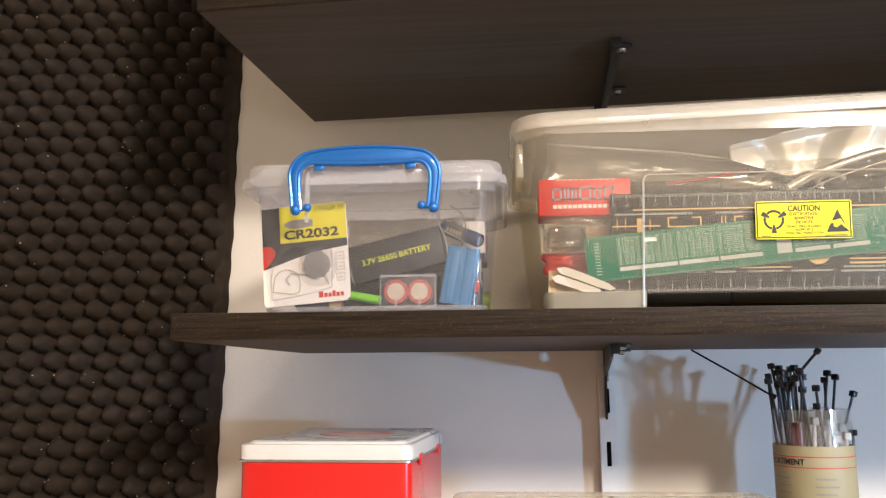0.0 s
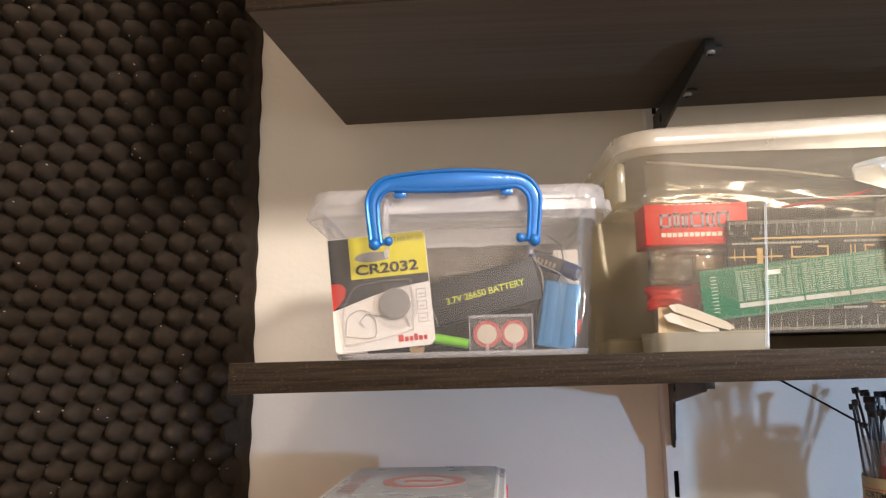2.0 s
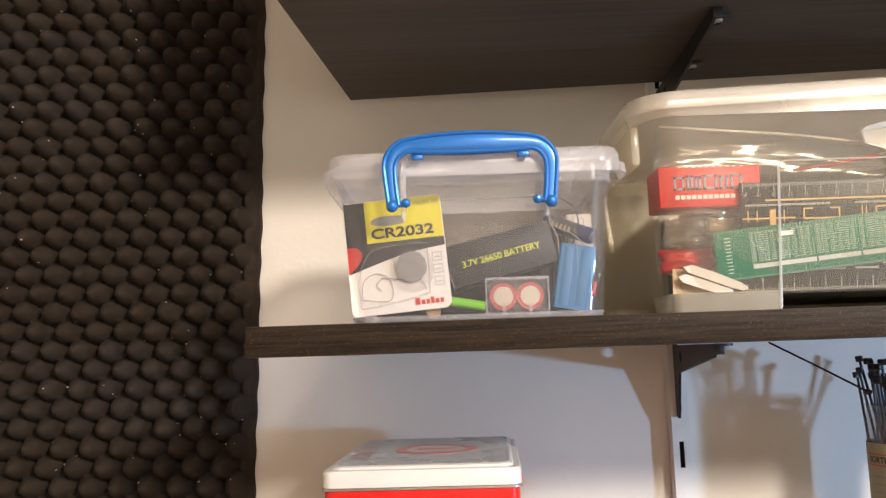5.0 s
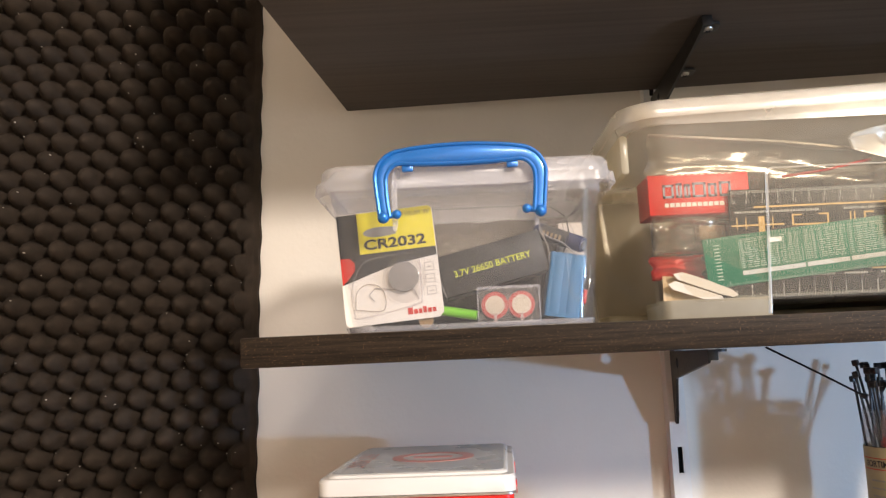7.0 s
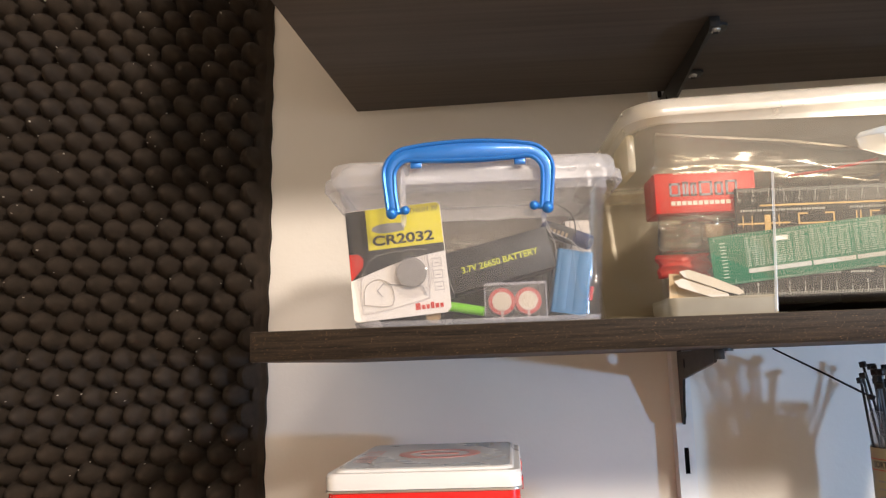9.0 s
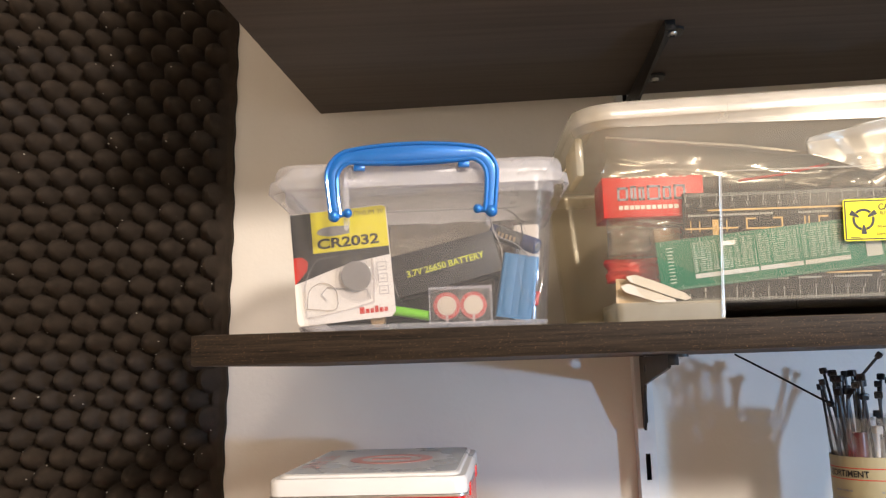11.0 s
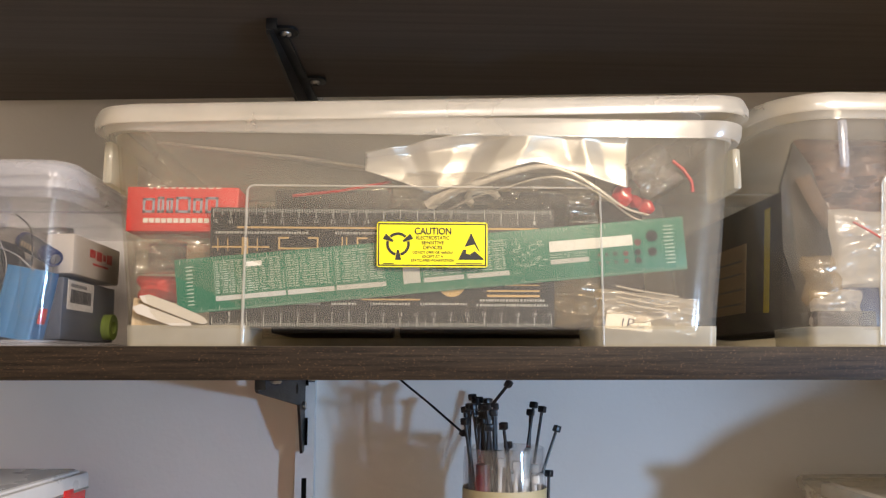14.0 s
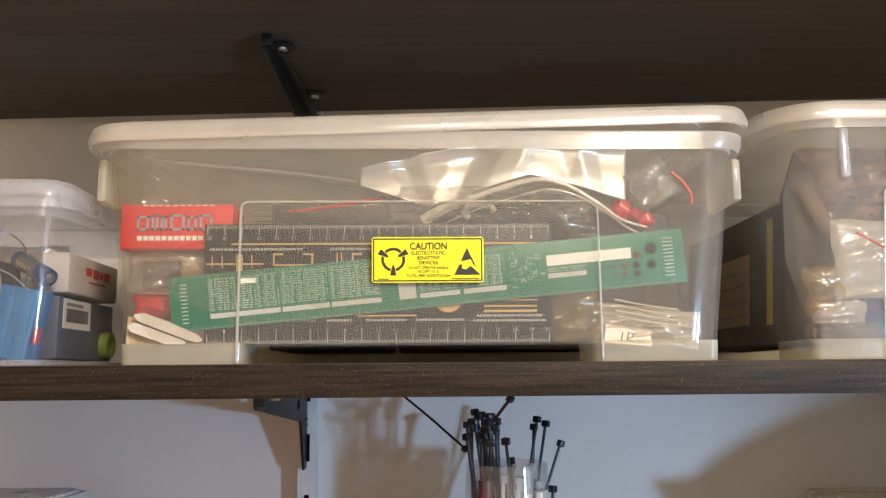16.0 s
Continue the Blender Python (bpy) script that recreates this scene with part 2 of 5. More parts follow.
def foam_panel():
    x0, x1, z0, z1 = -0.70, -0.306, 1.20, 1.97
    nx, nz = 220, 370
    px, pz = 0.0263, 0.0347
    root = thing("acoustic_foam_panel", pose(0, 0, 0), "dark grey egg-crate acoustic foam panel with pale dust specks", "foam panel")

    def dome(u, w):
        """Height of the rounded bumps, which stand in staggered rows."""
        a, b = u / px, w / pz
        near = min(math.hypot((a - k - round(a - k)) * px, (b - k - round(b - k)) * pz) for k in (0.0, 0.5))
        return max(0.0, 1 - (near / 0.0126) ** 2) ** 0.9

    bm = bmesh.new()
    rows = []
    for j in range(nz + 1):
        row = []
        z = z0 + (z1 - z0) * j / nz
        edge = x1 + 0.026 * (z - 1.6) + 0.0006 * math.sin(z * 2 * math.pi / pz) + 0.0022 * noise.noise((z * 9, 3, 1))
        for i in range(nx + 1):
            x = x0 + (edge - x0) * i / nx
            u = x + 0.450 + 0.0173 * (1.788 - z) + 0.0012 * noise.noise((x * 30, z * 30, 5))
            w = z - 1.788 + 0.0285 * (x + 0.44) + 0.0012 * noise.noise((x * 30, z * 30, 9))
            h = dome(u, w)
            rim = min(1.0, max(0.0, (edge - x - 0.006) / 0.010))
            y = WALL_Y - 0.007 - 0.0255 * h * rim - 0.0015 * noise.noise((x * 6, z * 6, 2))
            row.append(bm.verts.new((x, y, z)))
        row.append(bm.verts.new((edge, WALL_Y, z)))
        rows.append(row)
    for a, b in zip(rows, rows[1:]):
        for i in range(nx + 1):
            bm.faces.new((a[i], a[i + 1], b[i + 1], b[i]))
    part("foam_sheet", bm, FOAM, root)
    rnd = random.Random(4)
    bm = bmesh.new()
    for _ in range(170):
        x, z = rnd.uniform(-0.62, -0.32), rnd.uniform(1.3, 1.95)
        y = WALL_Y - 0.0076 - 0.0255 * dome(x + 0.450 + 0.0173 * (1.788 - z), z - 1.788 + 0.0285 * (x + 0.44))
        s = rnd.uniform(0.0002, 0.00045)
        block(x - s, x + s, y - 0.0012, y + 0.0012, z - s, z + s, bm=bm)
    tagged(part("dust_specks", bm, surface("pale_dust", (0.5, 0.46, 0.4), rough=0.9), root, smooth=False), kind="stuff")


foam_panel()

# ---- shelves, rail and brackets ----


def shelf(z_top, front_left, back_left, label, skew=0.0, back=0.243):
    """A board whose long edges swing away from the wall by skew metres a metre."""
    t, run = 0.0185, 1.15 - front_left
    out = [(back_left, back), (1.15, back - skew * (1.15 - back_left)), (1.15, -0.022 - skew * run), (front_left, -0.022)]
    bm = loft([[(x, y, z) for x, y in out] for z in (z_top - t, z_top)])
    bmesh.ops.bevel(bm, geom=list(bm.edges), offset=0.0007, segments=2, affect="EDGES")
    root = thing("wall_shelf", pose(0, 0, 0), label, "shelf", "wall shelves")
    part("board", bm, BOARD, root)
    band = part("edge_band", block(0, run, -0.0006, -0.0001, z_top - t + 0.0003, z_top - 0.0003, 0.0002), EDGE, root, "grained edge band in a darkened board tone")
    band.matrix_local = pose(front_left, -0.022, 0, 0, 0, -math.degrees(math.atan(skew)))
    return root


shelf(1.7385, -0.243, -0.217, "dark wenge wall shelf seen from beneath on black brackets", 0.0745, 0.2385)
shelf(1.5, -0.252, -0.224, "dark wenge wall shelf that carries the clear storage boxes")
shelf(1.262, -0.252, -0.224, "dark wenge wall shelf under the red tin and the jar")


def rail(x):
    root = thing("slotted_wall_rail", pose(x, 0, 0), "white enamelled slotted steel rail screwed to the wall", "shelf rail")
    bm = bmesh.new()
    w, y0, y1 = 0.0078, 0.242, WALL_Y
    slots = [1.022 + 0.05 * i for i in range(26)]
    z = 0.99
    for s in slots:
        block(-w, w, y0, y0 + 0.0016, z, s, bm=bm)
        for a, b in ((-w, -0.0022), (0.0022, w)):
            block(a, b, y0, y0 + 0.0016, s, s + 0.023, bm=bm)
        z = s + 0.023
    block(-w, w, y0, y0 + 0.0016, z, 2.33, bm=bm)
    block(-w, -w + 0.0016, y0 + 0.0016, y1, 0.99, 2.33, bm=bm)
    block(w - 0.0016, w, y0 + 0.0016, y1, 0.99, 2.33, bm=bm)
    bmesh.ops.remove_doubles(bm, verts=bm.verts, dist=1e-6)
    part("channel", bm, RAILW, root, smooth=False)
    part("slot_shadow_backing", block(-w + 0.0018, w - 0.0018, y1 - 0.003, y1 - 0.001, 0.99, 2.33), HOLE, root)


# unseen cartons added on the upper shelf to keep lamplight off the wall beside it
for x0, x1, hh in ((-0.236, 0.09, 0.27), (0.10, 0.46, 0.22), (0.47, 0.80, 0.25)):
    y0 = -0.022 - 0.0745 * (x0 + 0.243)
    tagged(part("shade_carton", block(x0, x1, y0 + 0.004, 0.165, 1.7387, 1.7387 + hh, 0.002), surface("plain_brown_card", (0.36, 0.27, 0.18), rough=0.7)), "plain brown carton added unseen on the upper shelf to shade the wall", "carton", "cartons on the upper shelf")
rail(0.0735)
rail(0.66)


def bracket(x, z, turn, reach=0.192):
    """A black pressed-steel bracket: a tapered upright plate with a round hole, tabs bent out under the board and a hook at the rail."""
    root = thing("shelf_bracket", pose(x, 0.242, z, 0, 0, turn), "black powder-coated steel shelf bracket under the board", "shelf bracket", "shelf brackets")
    xa, t = -0.0045, 0.0022
    prof = [(0.0, -0.0008), (0.0, -0.064), (-0.0075, -0.0655), (-0.0225, -0.0250), (0.003 - reach, -0.0105), (-reach, -0.0085), (-reach, -0.0008)]
    hole = [(-0.0340 + 0.0046 * math.cos(2 * math.pi * k / 20), -0.0112 + 0.0046 * math.sin(2 * math.pi * k / 20)) for k in range(20)]
    bm = bmesh.new()
    edges = []
    for ring_ in (prof, hole):
        vs = [bm.verts.new((xa, y, zz)) for y, zz in ring_]
        edges += [bm.edges.new((vs[i], vs[(i + 1) % len(vs)])) for i in range(len(vs))]
    faces = [f for f in bmesh.ops.triangle_fill(bm, edges=edges, use_beauty=True)["geom"] if isinstance(f, bmesh.types.BMFace)]
    up = bmesh.ops.extrude_face_region(bm, geom=faces)["geom"]
    for v in up:
        if isinstance(v, bmesh.types.BMVert):
            v.co.x += t
    part("cheek", bm, BLACK, root, smooth=False)
    part("flange", block(xa + 0.0001, xa + 0.0100, -reach + 0.012, -0.004, -0.0024, -0.0006, 0.0005), BLACK, root)
    part("nose", block(xa, xa + 0.0075, -reach - 0.0012, -reach + 0.0008, -0.0085, -0.0008, 0.0005), BLACK, root)
    for yy, xs in ((0.020 - reach, 0.0050), (0.119 - reach, 0.0107)):
        bm = loft([rounded(xa + 0.001, xs + 0.0085, yy - 0.0085, yy + 0.0085, 0.006, zz) for zz in (-0.0026, -0.0006)])
        part("tab", bm, BLACK, root)
        bm = bmesh.new()
        bmesh.ops.create_uvsphere(bm, u_segments=16, v_segments=8, radius=0.0040)
        for v in bm.verts:
            v.co.z *= 0.55
        screw = part("screw", bm, STEEL, root, "zinc-plated pan-head screw")
        screw.matrix_local = pose(xs, yy, -0.0030)
        for turn_ in (35, 125):
            c = part("screw_slot", block(-0.0022, 0.0022, -0.0004, 0.0004, -0.0006, 0.0002), HOLE, screw)
            c.matrix_local = pose(0, 0, -0.0020, 0, 0, turn_)
    part("hook_plate", block(xa + 0.0001, xa + t - 0.0001, -0.002, 0.006, -0.060, -0.020, 0.0005), BLACK, root)
    part("rivet", disc(0, 0, 0.0036, -0.0012, 0.0012, 16), STEEL, root).matrix_local = pose(xa + t + 0.0008, -0.006, -0.026, 0, 0, 90)
    return root


first = bracket(0.0765, 1.72, -2.2)
low_bracket = bracket(0.0755, 1.4815, -4.5, 0.158)
for ob, bx, bz, turn in ((low_bracket, 0.0755, 1.2435, -4.5), (first, 0.66, 1.72, 0), (first, 0.66, 1.4815, 0), (first, 0.66, 1.2435, 0)):
    copy_thing(ob, pose(bx, 0.242, bz, 0, 0, turn))


# ---- storage boxes ----


def storage_box(m, w, d, h, label, taper=0.010, r=0.024, lid_tilt=0.0, lid_lift=0.0, foot=(0.067, 0.069), ribs=False, group="large storage boxes", skin=None, bead=1.0):
    """A milky clear stacking box, w by d at its foot and h high, with a rim, corner feet, an embossed front and a lid."""
    root = thing("storage_box", m, label, "storage box", group)
    t, raise_ = 0.0015, 0.0095
    o = lambda f, z, e=0.0: rounded(-taper * f - e, w + taper * f + e, -taper * 1.2 * f - e, d + taper * f + e, r, z, 7)
    body = part("body", loft([o(0.04, raise_), o(0.5, h * 0.5), o(1, h), o(1, h, -t), o(0.5, h * 0.5, -t), o(0.04, raise_ + t, -t)]), skin or PP, root)
    # rolled rim with a skirt
    part("rim", loft([o(1, h - 0.009, 0.0035), o(1, h - 0.005, 0.005), o(1, h, 0.0055), o(1, h + 0.0008, 0.003), o(1, h + 0.0008, 0.0004), o(1, h - 0.009, 0.0004)], False, False), PPM, root, "milky rolled rim")
    for x0, x1, y0, y1 in ((0.004, foot[0] + 0.004, 0.0, 0.05), (w - foot[1] - 0.006, w - 0.005, 0.0, 0.05), (0.004, w - 0.005, d - 0.05, d)):
        part("foot", loft([rounded(x0, x1, y0, y1, 0.006, 0.0), rounded(x0 - 0.0005, x1 + 0.0005, y0 - 0.0006, y1, 0.006, raise_ + 0.002)]), PPF, root)
    # carrying lugs below the rim at both ends
    for xa, xb in () if ribs else ((-taper - 0.0050, -taper + 0.0005), (w + taper - 0.0005, w + taper + 0.0050)):
        part("lug", block(xa, xb, 0.004, 0.05, h - 0.035, h - 0.010, 0.002), PPF, root)
    # embossed frame on the front face
    yf = lambda z: -taper * 1.2 * z / h - 0.0009
    zt = h * 0.70
    a, b, c = foot[0] + 0.003, w - foot[1] - 0.004, 0.004
    pts = [(a - 0.002, yf(0.0), 0.001), (a, yf(zt - c), zt - c)] + [(a + c - c * math.cos(q), yf(zt), zt - c + c * math.sin(q)) for q in (0.4, 0.8, 1.2, 1.57)]
    pts += [(b - c + c * math.sin(q), yf(zt), zt - c + c * math.cos(q)) for q in (0, 0.4, 0.8, 1.2)] + [(b, yf(zt - c), zt - c), (b + 0.002, yf(0.0), 0.001)]
    part("embossed_frame", tube(pts, [bead * q for q in [0.0009, 0.0008] + [0.0006] * (len(pts) - 2)], 8, flat=0.7 if bead > 1 else 1.0), PPM, root)
    if ribs:
        for i in range(4):
            xr = 0.021 + 0.028 * i
            part("rib", block(xr, xr + 0.0045, yf(h) - 0.0005, yf(h) + 0.003, h * 0.73, h * 0.93, 0.001), PPBM, root)
    bm = loft([o(1, 0.0, 0.0085), o(1, 0.004, 0.0088), o(1, 0.010, 0.0072), o(1, 0.0125, 0.001), o(1, 0.0125, -0.008), o(1, 0.0085, -0.012), o(1, 0.0075, -0.012),
               o(1, 0.0105, -0.007), o(1, 0.0105, 0.001), o(1, 0.0088, 0.0057), o(1, 0.0, 0.0070)], False, False)
    lid = part("lid", bm, PPM, root, "milky lid resting unevenly on the rim")
    lid.matrix_local = pose(0, 0, h - 0.006 + lid_lift) @ pose(0, 0, 0, 0, -lid_tilt, 0)
    part("lid_panel", loft([o(1, 0.0072, -0.0118), o(1, 0.0085, -0.0118)]), PPL, lid)
    return root


big = storage_box(pose(0.001, -0.016, 1.5), 0.341, 0.238, 0.127, "large clear plastic storage box of circuit rulers and bags, lid ajar", lid_tilt=1.75)
third = storage_box(pose(0.386, -0.016, 1.5), 0.341, 0.238, 0.139, "tall milky plastic storage box stuffed with bagged parts", taper=0.012, r=0.036, foot=(0.045, 0.045), ribs=True, bead=2.9, skin=clear_plastic("frosted_polypropylene", 0.10, (0.95, 0.94, 0.91), 0.05, 0.12, body=(0.87, 0.84, 0.79)))

# ---- inks, papers and films ----
RED = surface("red_card", (0.62, 0.025, 0.02), (0.55, 0.02, 0.016), 0.4, scale=30, spec=0.4)
TINRED = surface("red_enamel", (0.66, 0.012, 0.010), (0.60, 0.010, 0.008), 0.25, scale=8, coat=0.3)
TINWHITE = surface("white_enamel_lid", (0.70, 0.68, 0.66), rough=0.3, scale=12, coat=0.2)
WHITE = surface("white_ink", (0.75, 0.75, 0.72), rough=0.6, scale=300)
PAPER = surface("cream_paper", (0.72, 0.68, 0.60), (0.64, 0.60, 0.52), 0.7, scale=25, bump=0.2, bump_scale=150)
CREAM = surface("cream_card", (0.78, 0.73, 0.66), (0.72, 0.67, 0.60), 0.5, scale=40)
YELLOW = surface("yellow_card", (0.72, 0.62, 0.02), (0.66, 0.56, 0.02), 0.45, scale=40)
SIGN = surface("yellow_sticker", (0.88, 0.78, 0.01), (0.84, 0.73, 0.01), 0.35, scale=30)
INK = surface("black_ink", (0.015, 0.014, 0.013), rough=0.5, scale=200)
DARK = surface("black_card", (0.022, 0.021, 0.021), (0.014, 0.014, 0.014), 0.55, scale=60)
LIME = surface("lime_ink", (0.62, 0.66, 0.05), rough=0.5)
GREYINK = surface("grey_ink", (0.25, 0.24, 0.23), rough=0.5)
COIN = surface("brushed_steel", (0.30, 0.29, 0.28), rough=0.4, metal=0.6, scale=120)
BLUEP = surface("sky_blue_plastic", (0.028, 0.17, 0.34), (0.022, 0.14, 0.29), 0.35, scale=20, bump=0.1)
PCBG = surface("green_solder_mask", (0.012, 0.17, 0.10), (0.010, 0.13, 0.075), 0.4, scale=25, spec=0.3)
PCBB = surface("black_solder_mask", (0.012, 0.012, 0.014), (0.008, 0.008, 0.009), 0.4, scale=25, spec=0.25)
SILK = surface("white_silkscreen", (0.44, 0.46, 0.44), rough=0.6, scale=300)
SILKDIM = surface("worn_silkscreen", (0.48, 0.58, 0.51), (0.24, 0.36, 0.29), 0.6, scale=500)
GOLD = surface("gilt_copper", (0.62, 0.44, 0.20), rough=0.35, metal=0.7, scale=150)
GREYP = surface("grey_plastic", (0.09, 0.095, 0.11), rough=0.5, scale=30)
LIMEP = surface("lime_plastic", (0.22, 0.60, 0.03), (0.16, 0.5, 0.02), 0.3, scale=20)
NAVY = surface("dark_blue_sleeve", (0.02, 0.03, 0.09), rough=0.3)
TIEB = surface("black_nylon", (0.010, 0.010, 0.012), rough=0.35, scale=80)
TIEW = surface("natural_nylon", (0.74, 0.74, 0.70), rough=0.4, scale=80)
LOGO = surface("grey_blue_ink", (0.30, 0.32, 0.42), rough=0.5, scale=200)
LABEL = surface("buff_label", (0.37, 0.32, 0.19), (0.32, 0.28, 0.16), 0.55, scale=25)
REDINK = surface("red_ink", (0.55, 0.03, 0.02), rough=0.5)
TAN = surface("tan_card", (0.50, 0.38, 0.24), rough=0.6, scale=60)
FILM = clear_plastic("clear_film", 0.05, (0.95, 0.94, 0.91), 0.14, 0.08, 0.5, 70)
CRINKLE = clear_plastic("crinkled_clear_film", 0.06, (0.90, 0.88, 0.85), 0.24, 0.09, 0.9, 130)
FILMD = clear_plastic("dusky_film", 0.10, (0.72, 0.69, 0.65), 0.14, 0.1, 0.9, 60, body=(0.35, 0.32, 0.30))
FILMW = clear_plastic("white_film", 0.42, (0.92, 0.90, 0.86), 0.10, 0.24, 0.4, 45, body=(0.90, 0.84, 0.76))
SILVER = surface("silver_shielding_film", (0.80, 0.80, 0.80), (0.68, 0.68, 0.70), 0.36, metal=0.7, scale=9, bump=0.04, bump_scale=60)
CLEAR = clear_plastic("clear_case", 0.06, (0.96, 0.95, 0.95), 0.08, 0.06)


def crumpled(name, m, w, d, h, material, label, category="bag", seed=1, amp=0.006, freq=28.0, group="", flap=None):
    """A limp bag: a closed pillow of film, w by h and d thick, full of creases."""
    root = thing(name, m, label, category, group)
    bm = bmesh.new()
    nx, nz = 44, 30
    for side in (-1, 1):
        rows = []
        for j in range(nz + 1):
            row = []
            for i in range(nx + 1):
                u, v = i / nx, j / nz
                puff = (math.sin(math.pi * u) * math.sin(math.pi * v)) ** 0.45
                q = Vector(((u * w + 0.4 * v * h) * freq * 0.6, (v * h - 0.2 * u * w) * freq * 1.5, seed * 7.3 + side * 2))
                crease = 1.3 * abs(noise.noise(q + Vector((0, v * 2, 0)))) + 0.7 * abs(noise.noise(q * 2.1 + Vector((5, 1, 3)))) + 0.3 * abs(noise.noise(q * 4.7))
                wob = noise.noise((u * 3 + seed, v * 3, 2.0))
                row.append(bm.verts.new((u * w + 0.004 * wob, side * (0.5 * d * puff) + amp * (crease - 0.5) * (0.3 + puff), v * h + 0.05 * h * noise.noise((u * 4, v * 4, seed)))))
            rows.append(row)
        for a, b in zip(rows, rows[1:]):
            for i in range(nx):
                bm.faces.new((a[i], a[i + 1], b[i + 1], b[i]))
    part("film", bm, material, root)
    if flap:
        part("zip_strip", tube([(0, -0.001, h), (w * 0.5, -0.002, h + 0.002), (w, -0.001, h)], 0.0011, 6), flap, root, "coloured zip strip")
    return root


# ---- small box with the blue handle ----


def small_box():
    w, d, h = 0.153, 0.15, 0.082
    root = thing("storage_box", pose(-0.189, -0.020, 1.5), "small clear lidded storage box of batteries with a blue handle", "storage box")
    t, taper, r = 0.0012, 0.0065, 0.015
    o = lambda f, z, e=0.0: rounded(-taper * f - e, w + taper * f + e, -taper * f - e, d + taper * f + e, r, z, 7)
    part("body", loft([o(-0.1, 0.0), o(0.05, 0.003), o(0.5, h * 0.5), o(1, h), o(1, h, -t), o(0.5, h * 0.5, -t), o(0.05, 0.0035, -t)]), PPB, root)
    part("base_ring", loft([o(-0.1, 0.0002, 0.0004), o(0.05, 0.0034, 0.0006), o(0.05, 0.0034, -0.001), o(-0.1, 0.0002, -0.001)], False, False), PPBM, root)
    part("rim", loft([o(1, h + 0.0015, 0.007), o(1, h + 0.0028, 0.0095), o(1, h + 0.009, 0.0088), o(1, h + 0.010, 0.004), o(1, h + 0.009, 0.001), o(1, h - 0.001, 0.001)], False, False), PPBM, root, "milky skirt of the rim")
    lid = part("lid", loft([o(1, h + 0.010, 0.0062), o(1, h + 0.016, 0.0058), o(1, h + 0.0188, 0.0045), o(1, h + 0.0196, 0.001), o(1, h + 0.0196, -0.008), o(1, h + 0.0182, -0.010), o(1, h + 0.0184, 0.0), o(1, h + 0.010, 0.0048)], False, False), PPBM, root, "milky lid")
    part("lid_panel", loft([o(1, h + 0.0177, -0.0098), o(1, h + 0.0189, -0.0098)]), PPBM, lid)
    # hanging clip on the front, with two legs
    yf = -taper - 0.0125
    clip = part("clip", block(0.033, 0.119, yf, yf + 0.0022, h + 0.002, h + 0.015, 0.001), PPBM, root, "milky hinged clip")
    for xa in (0.0325, 0.1165):
        part("clip_leg", plate([(xa, h + 0.006), (xa + 0.0032, h + 0.006), (xa + 0.0032, h - 0.020), (xa + 0.0022, h - 0.0235), (xa + 0.0004, h - 0.0235), (xa, h - 0.019)], yf, yf + 0.003), PPBM, root)
    # handle: a flat grip bar bent down into two arms with pins
    yh = -0.0235
    cx, half, zt, zb = 0.0738, 0.0472, h + 0.0195, h - 0.0160
    rr_ = 0.0130
    pts, rad = [], []
    for k in range(5):
        f = k / 4
        pts.append((cx - half + 0.0020 * (1 - f) ** 1.5, yh, zb + (zt - rr_ - zb) * f)); rad.append(0.0036 + 0.0004 * f - 0.0003 * math.sin(math.pi * f))
    for k in range(1, 7):
        q = math.pi / 2 * k / 6
        pts.append((cx - half + rr_ - rr_ * math.cos(q), yh, zt - rr_ + rr_ * math.sin(q))); rad.append(0.0041 + 0.0008 * k / 6)
    n = 14
    for k in range(1, n):
        f = k / n
        pts.append((cx - half + rr_ + (2 * half - 2 * rr_) * f, yh, zt + 0.0006 * math.sin(math.pi * f))); rad.append(0.0051 + 0.0021 * math.sin(math.pi * f) ** 0.8)
    left = list(zip(pts, rad))[: 5 + 6]
    for p, ra in reversed(left):
        pts.append((2 * cx - p[0], p[1], p[2])); rad.append(ra)
    fine = smooth(pts, 3)
    rad = [float(v) for v in np.interp(np.linspace(0, 1, len(fine)), np.linspace(0, 1, len(rad)), rad)]
    pts = [tuple(p) for p in fine]
    handle = part("handle", tube(pts, rad, 16, flat=0.38), BLUE, root, "glossy metallic blue carrying handle")
    for sign in (-1, 1):
        edge = []
        for i, p in enumerate(pts):
            a, b = Vector(pts[max(i - 1, 0)]), Vector(pts[min(i + 1, len(pts) - 1)])
            side = (b - a).normalized().cross(Vector((0, 1, 0))).normalized()
            edge.append(Vector(p) + side * sign * rad[i] * 0.80 + Vector((0, -0.38 * rad[i] * 0.62, 0)))
        part("raised_edge", tube(edge, 0.0013, 8), BLUE, handle)
    for s in (-1, 1):
        x0 = cx + s * half
        bm = bmesh.new()
        bmesh.ops.create_uvsphere(bm, u_segments=20, v_segments=12, radius=0.0036)
        part("boss", bm, BLUE, handle).matrix_local = Matrix.Translation((x0 - s * 0.001, yh, zb))
        bm = bmesh.new()
        bmesh.ops.create_uvsphere(bm, u_segments=16, v_segments=10, radius=0.0028)
        part("pin", bm, BLUE, handle).matrix_local = Matrix.Translation((x0 - s * 0.0090, yh, zb + 0.0016))
        part("pin_arm", tube([(x0, yh, zb), (x0 - s * 0.0090, yh, zb + 0.0016)], 0.0018, 8), BLUE, handle)
        part("stop", block(cx + s * 0.031 - 0.0034, cx + s * 0.031 + 0.0034, yh - 0.001, yh + 0.002, zt - 0.0088, zt - 0.0050, 0.0008), BLUE, handle)
    return root


small_box()


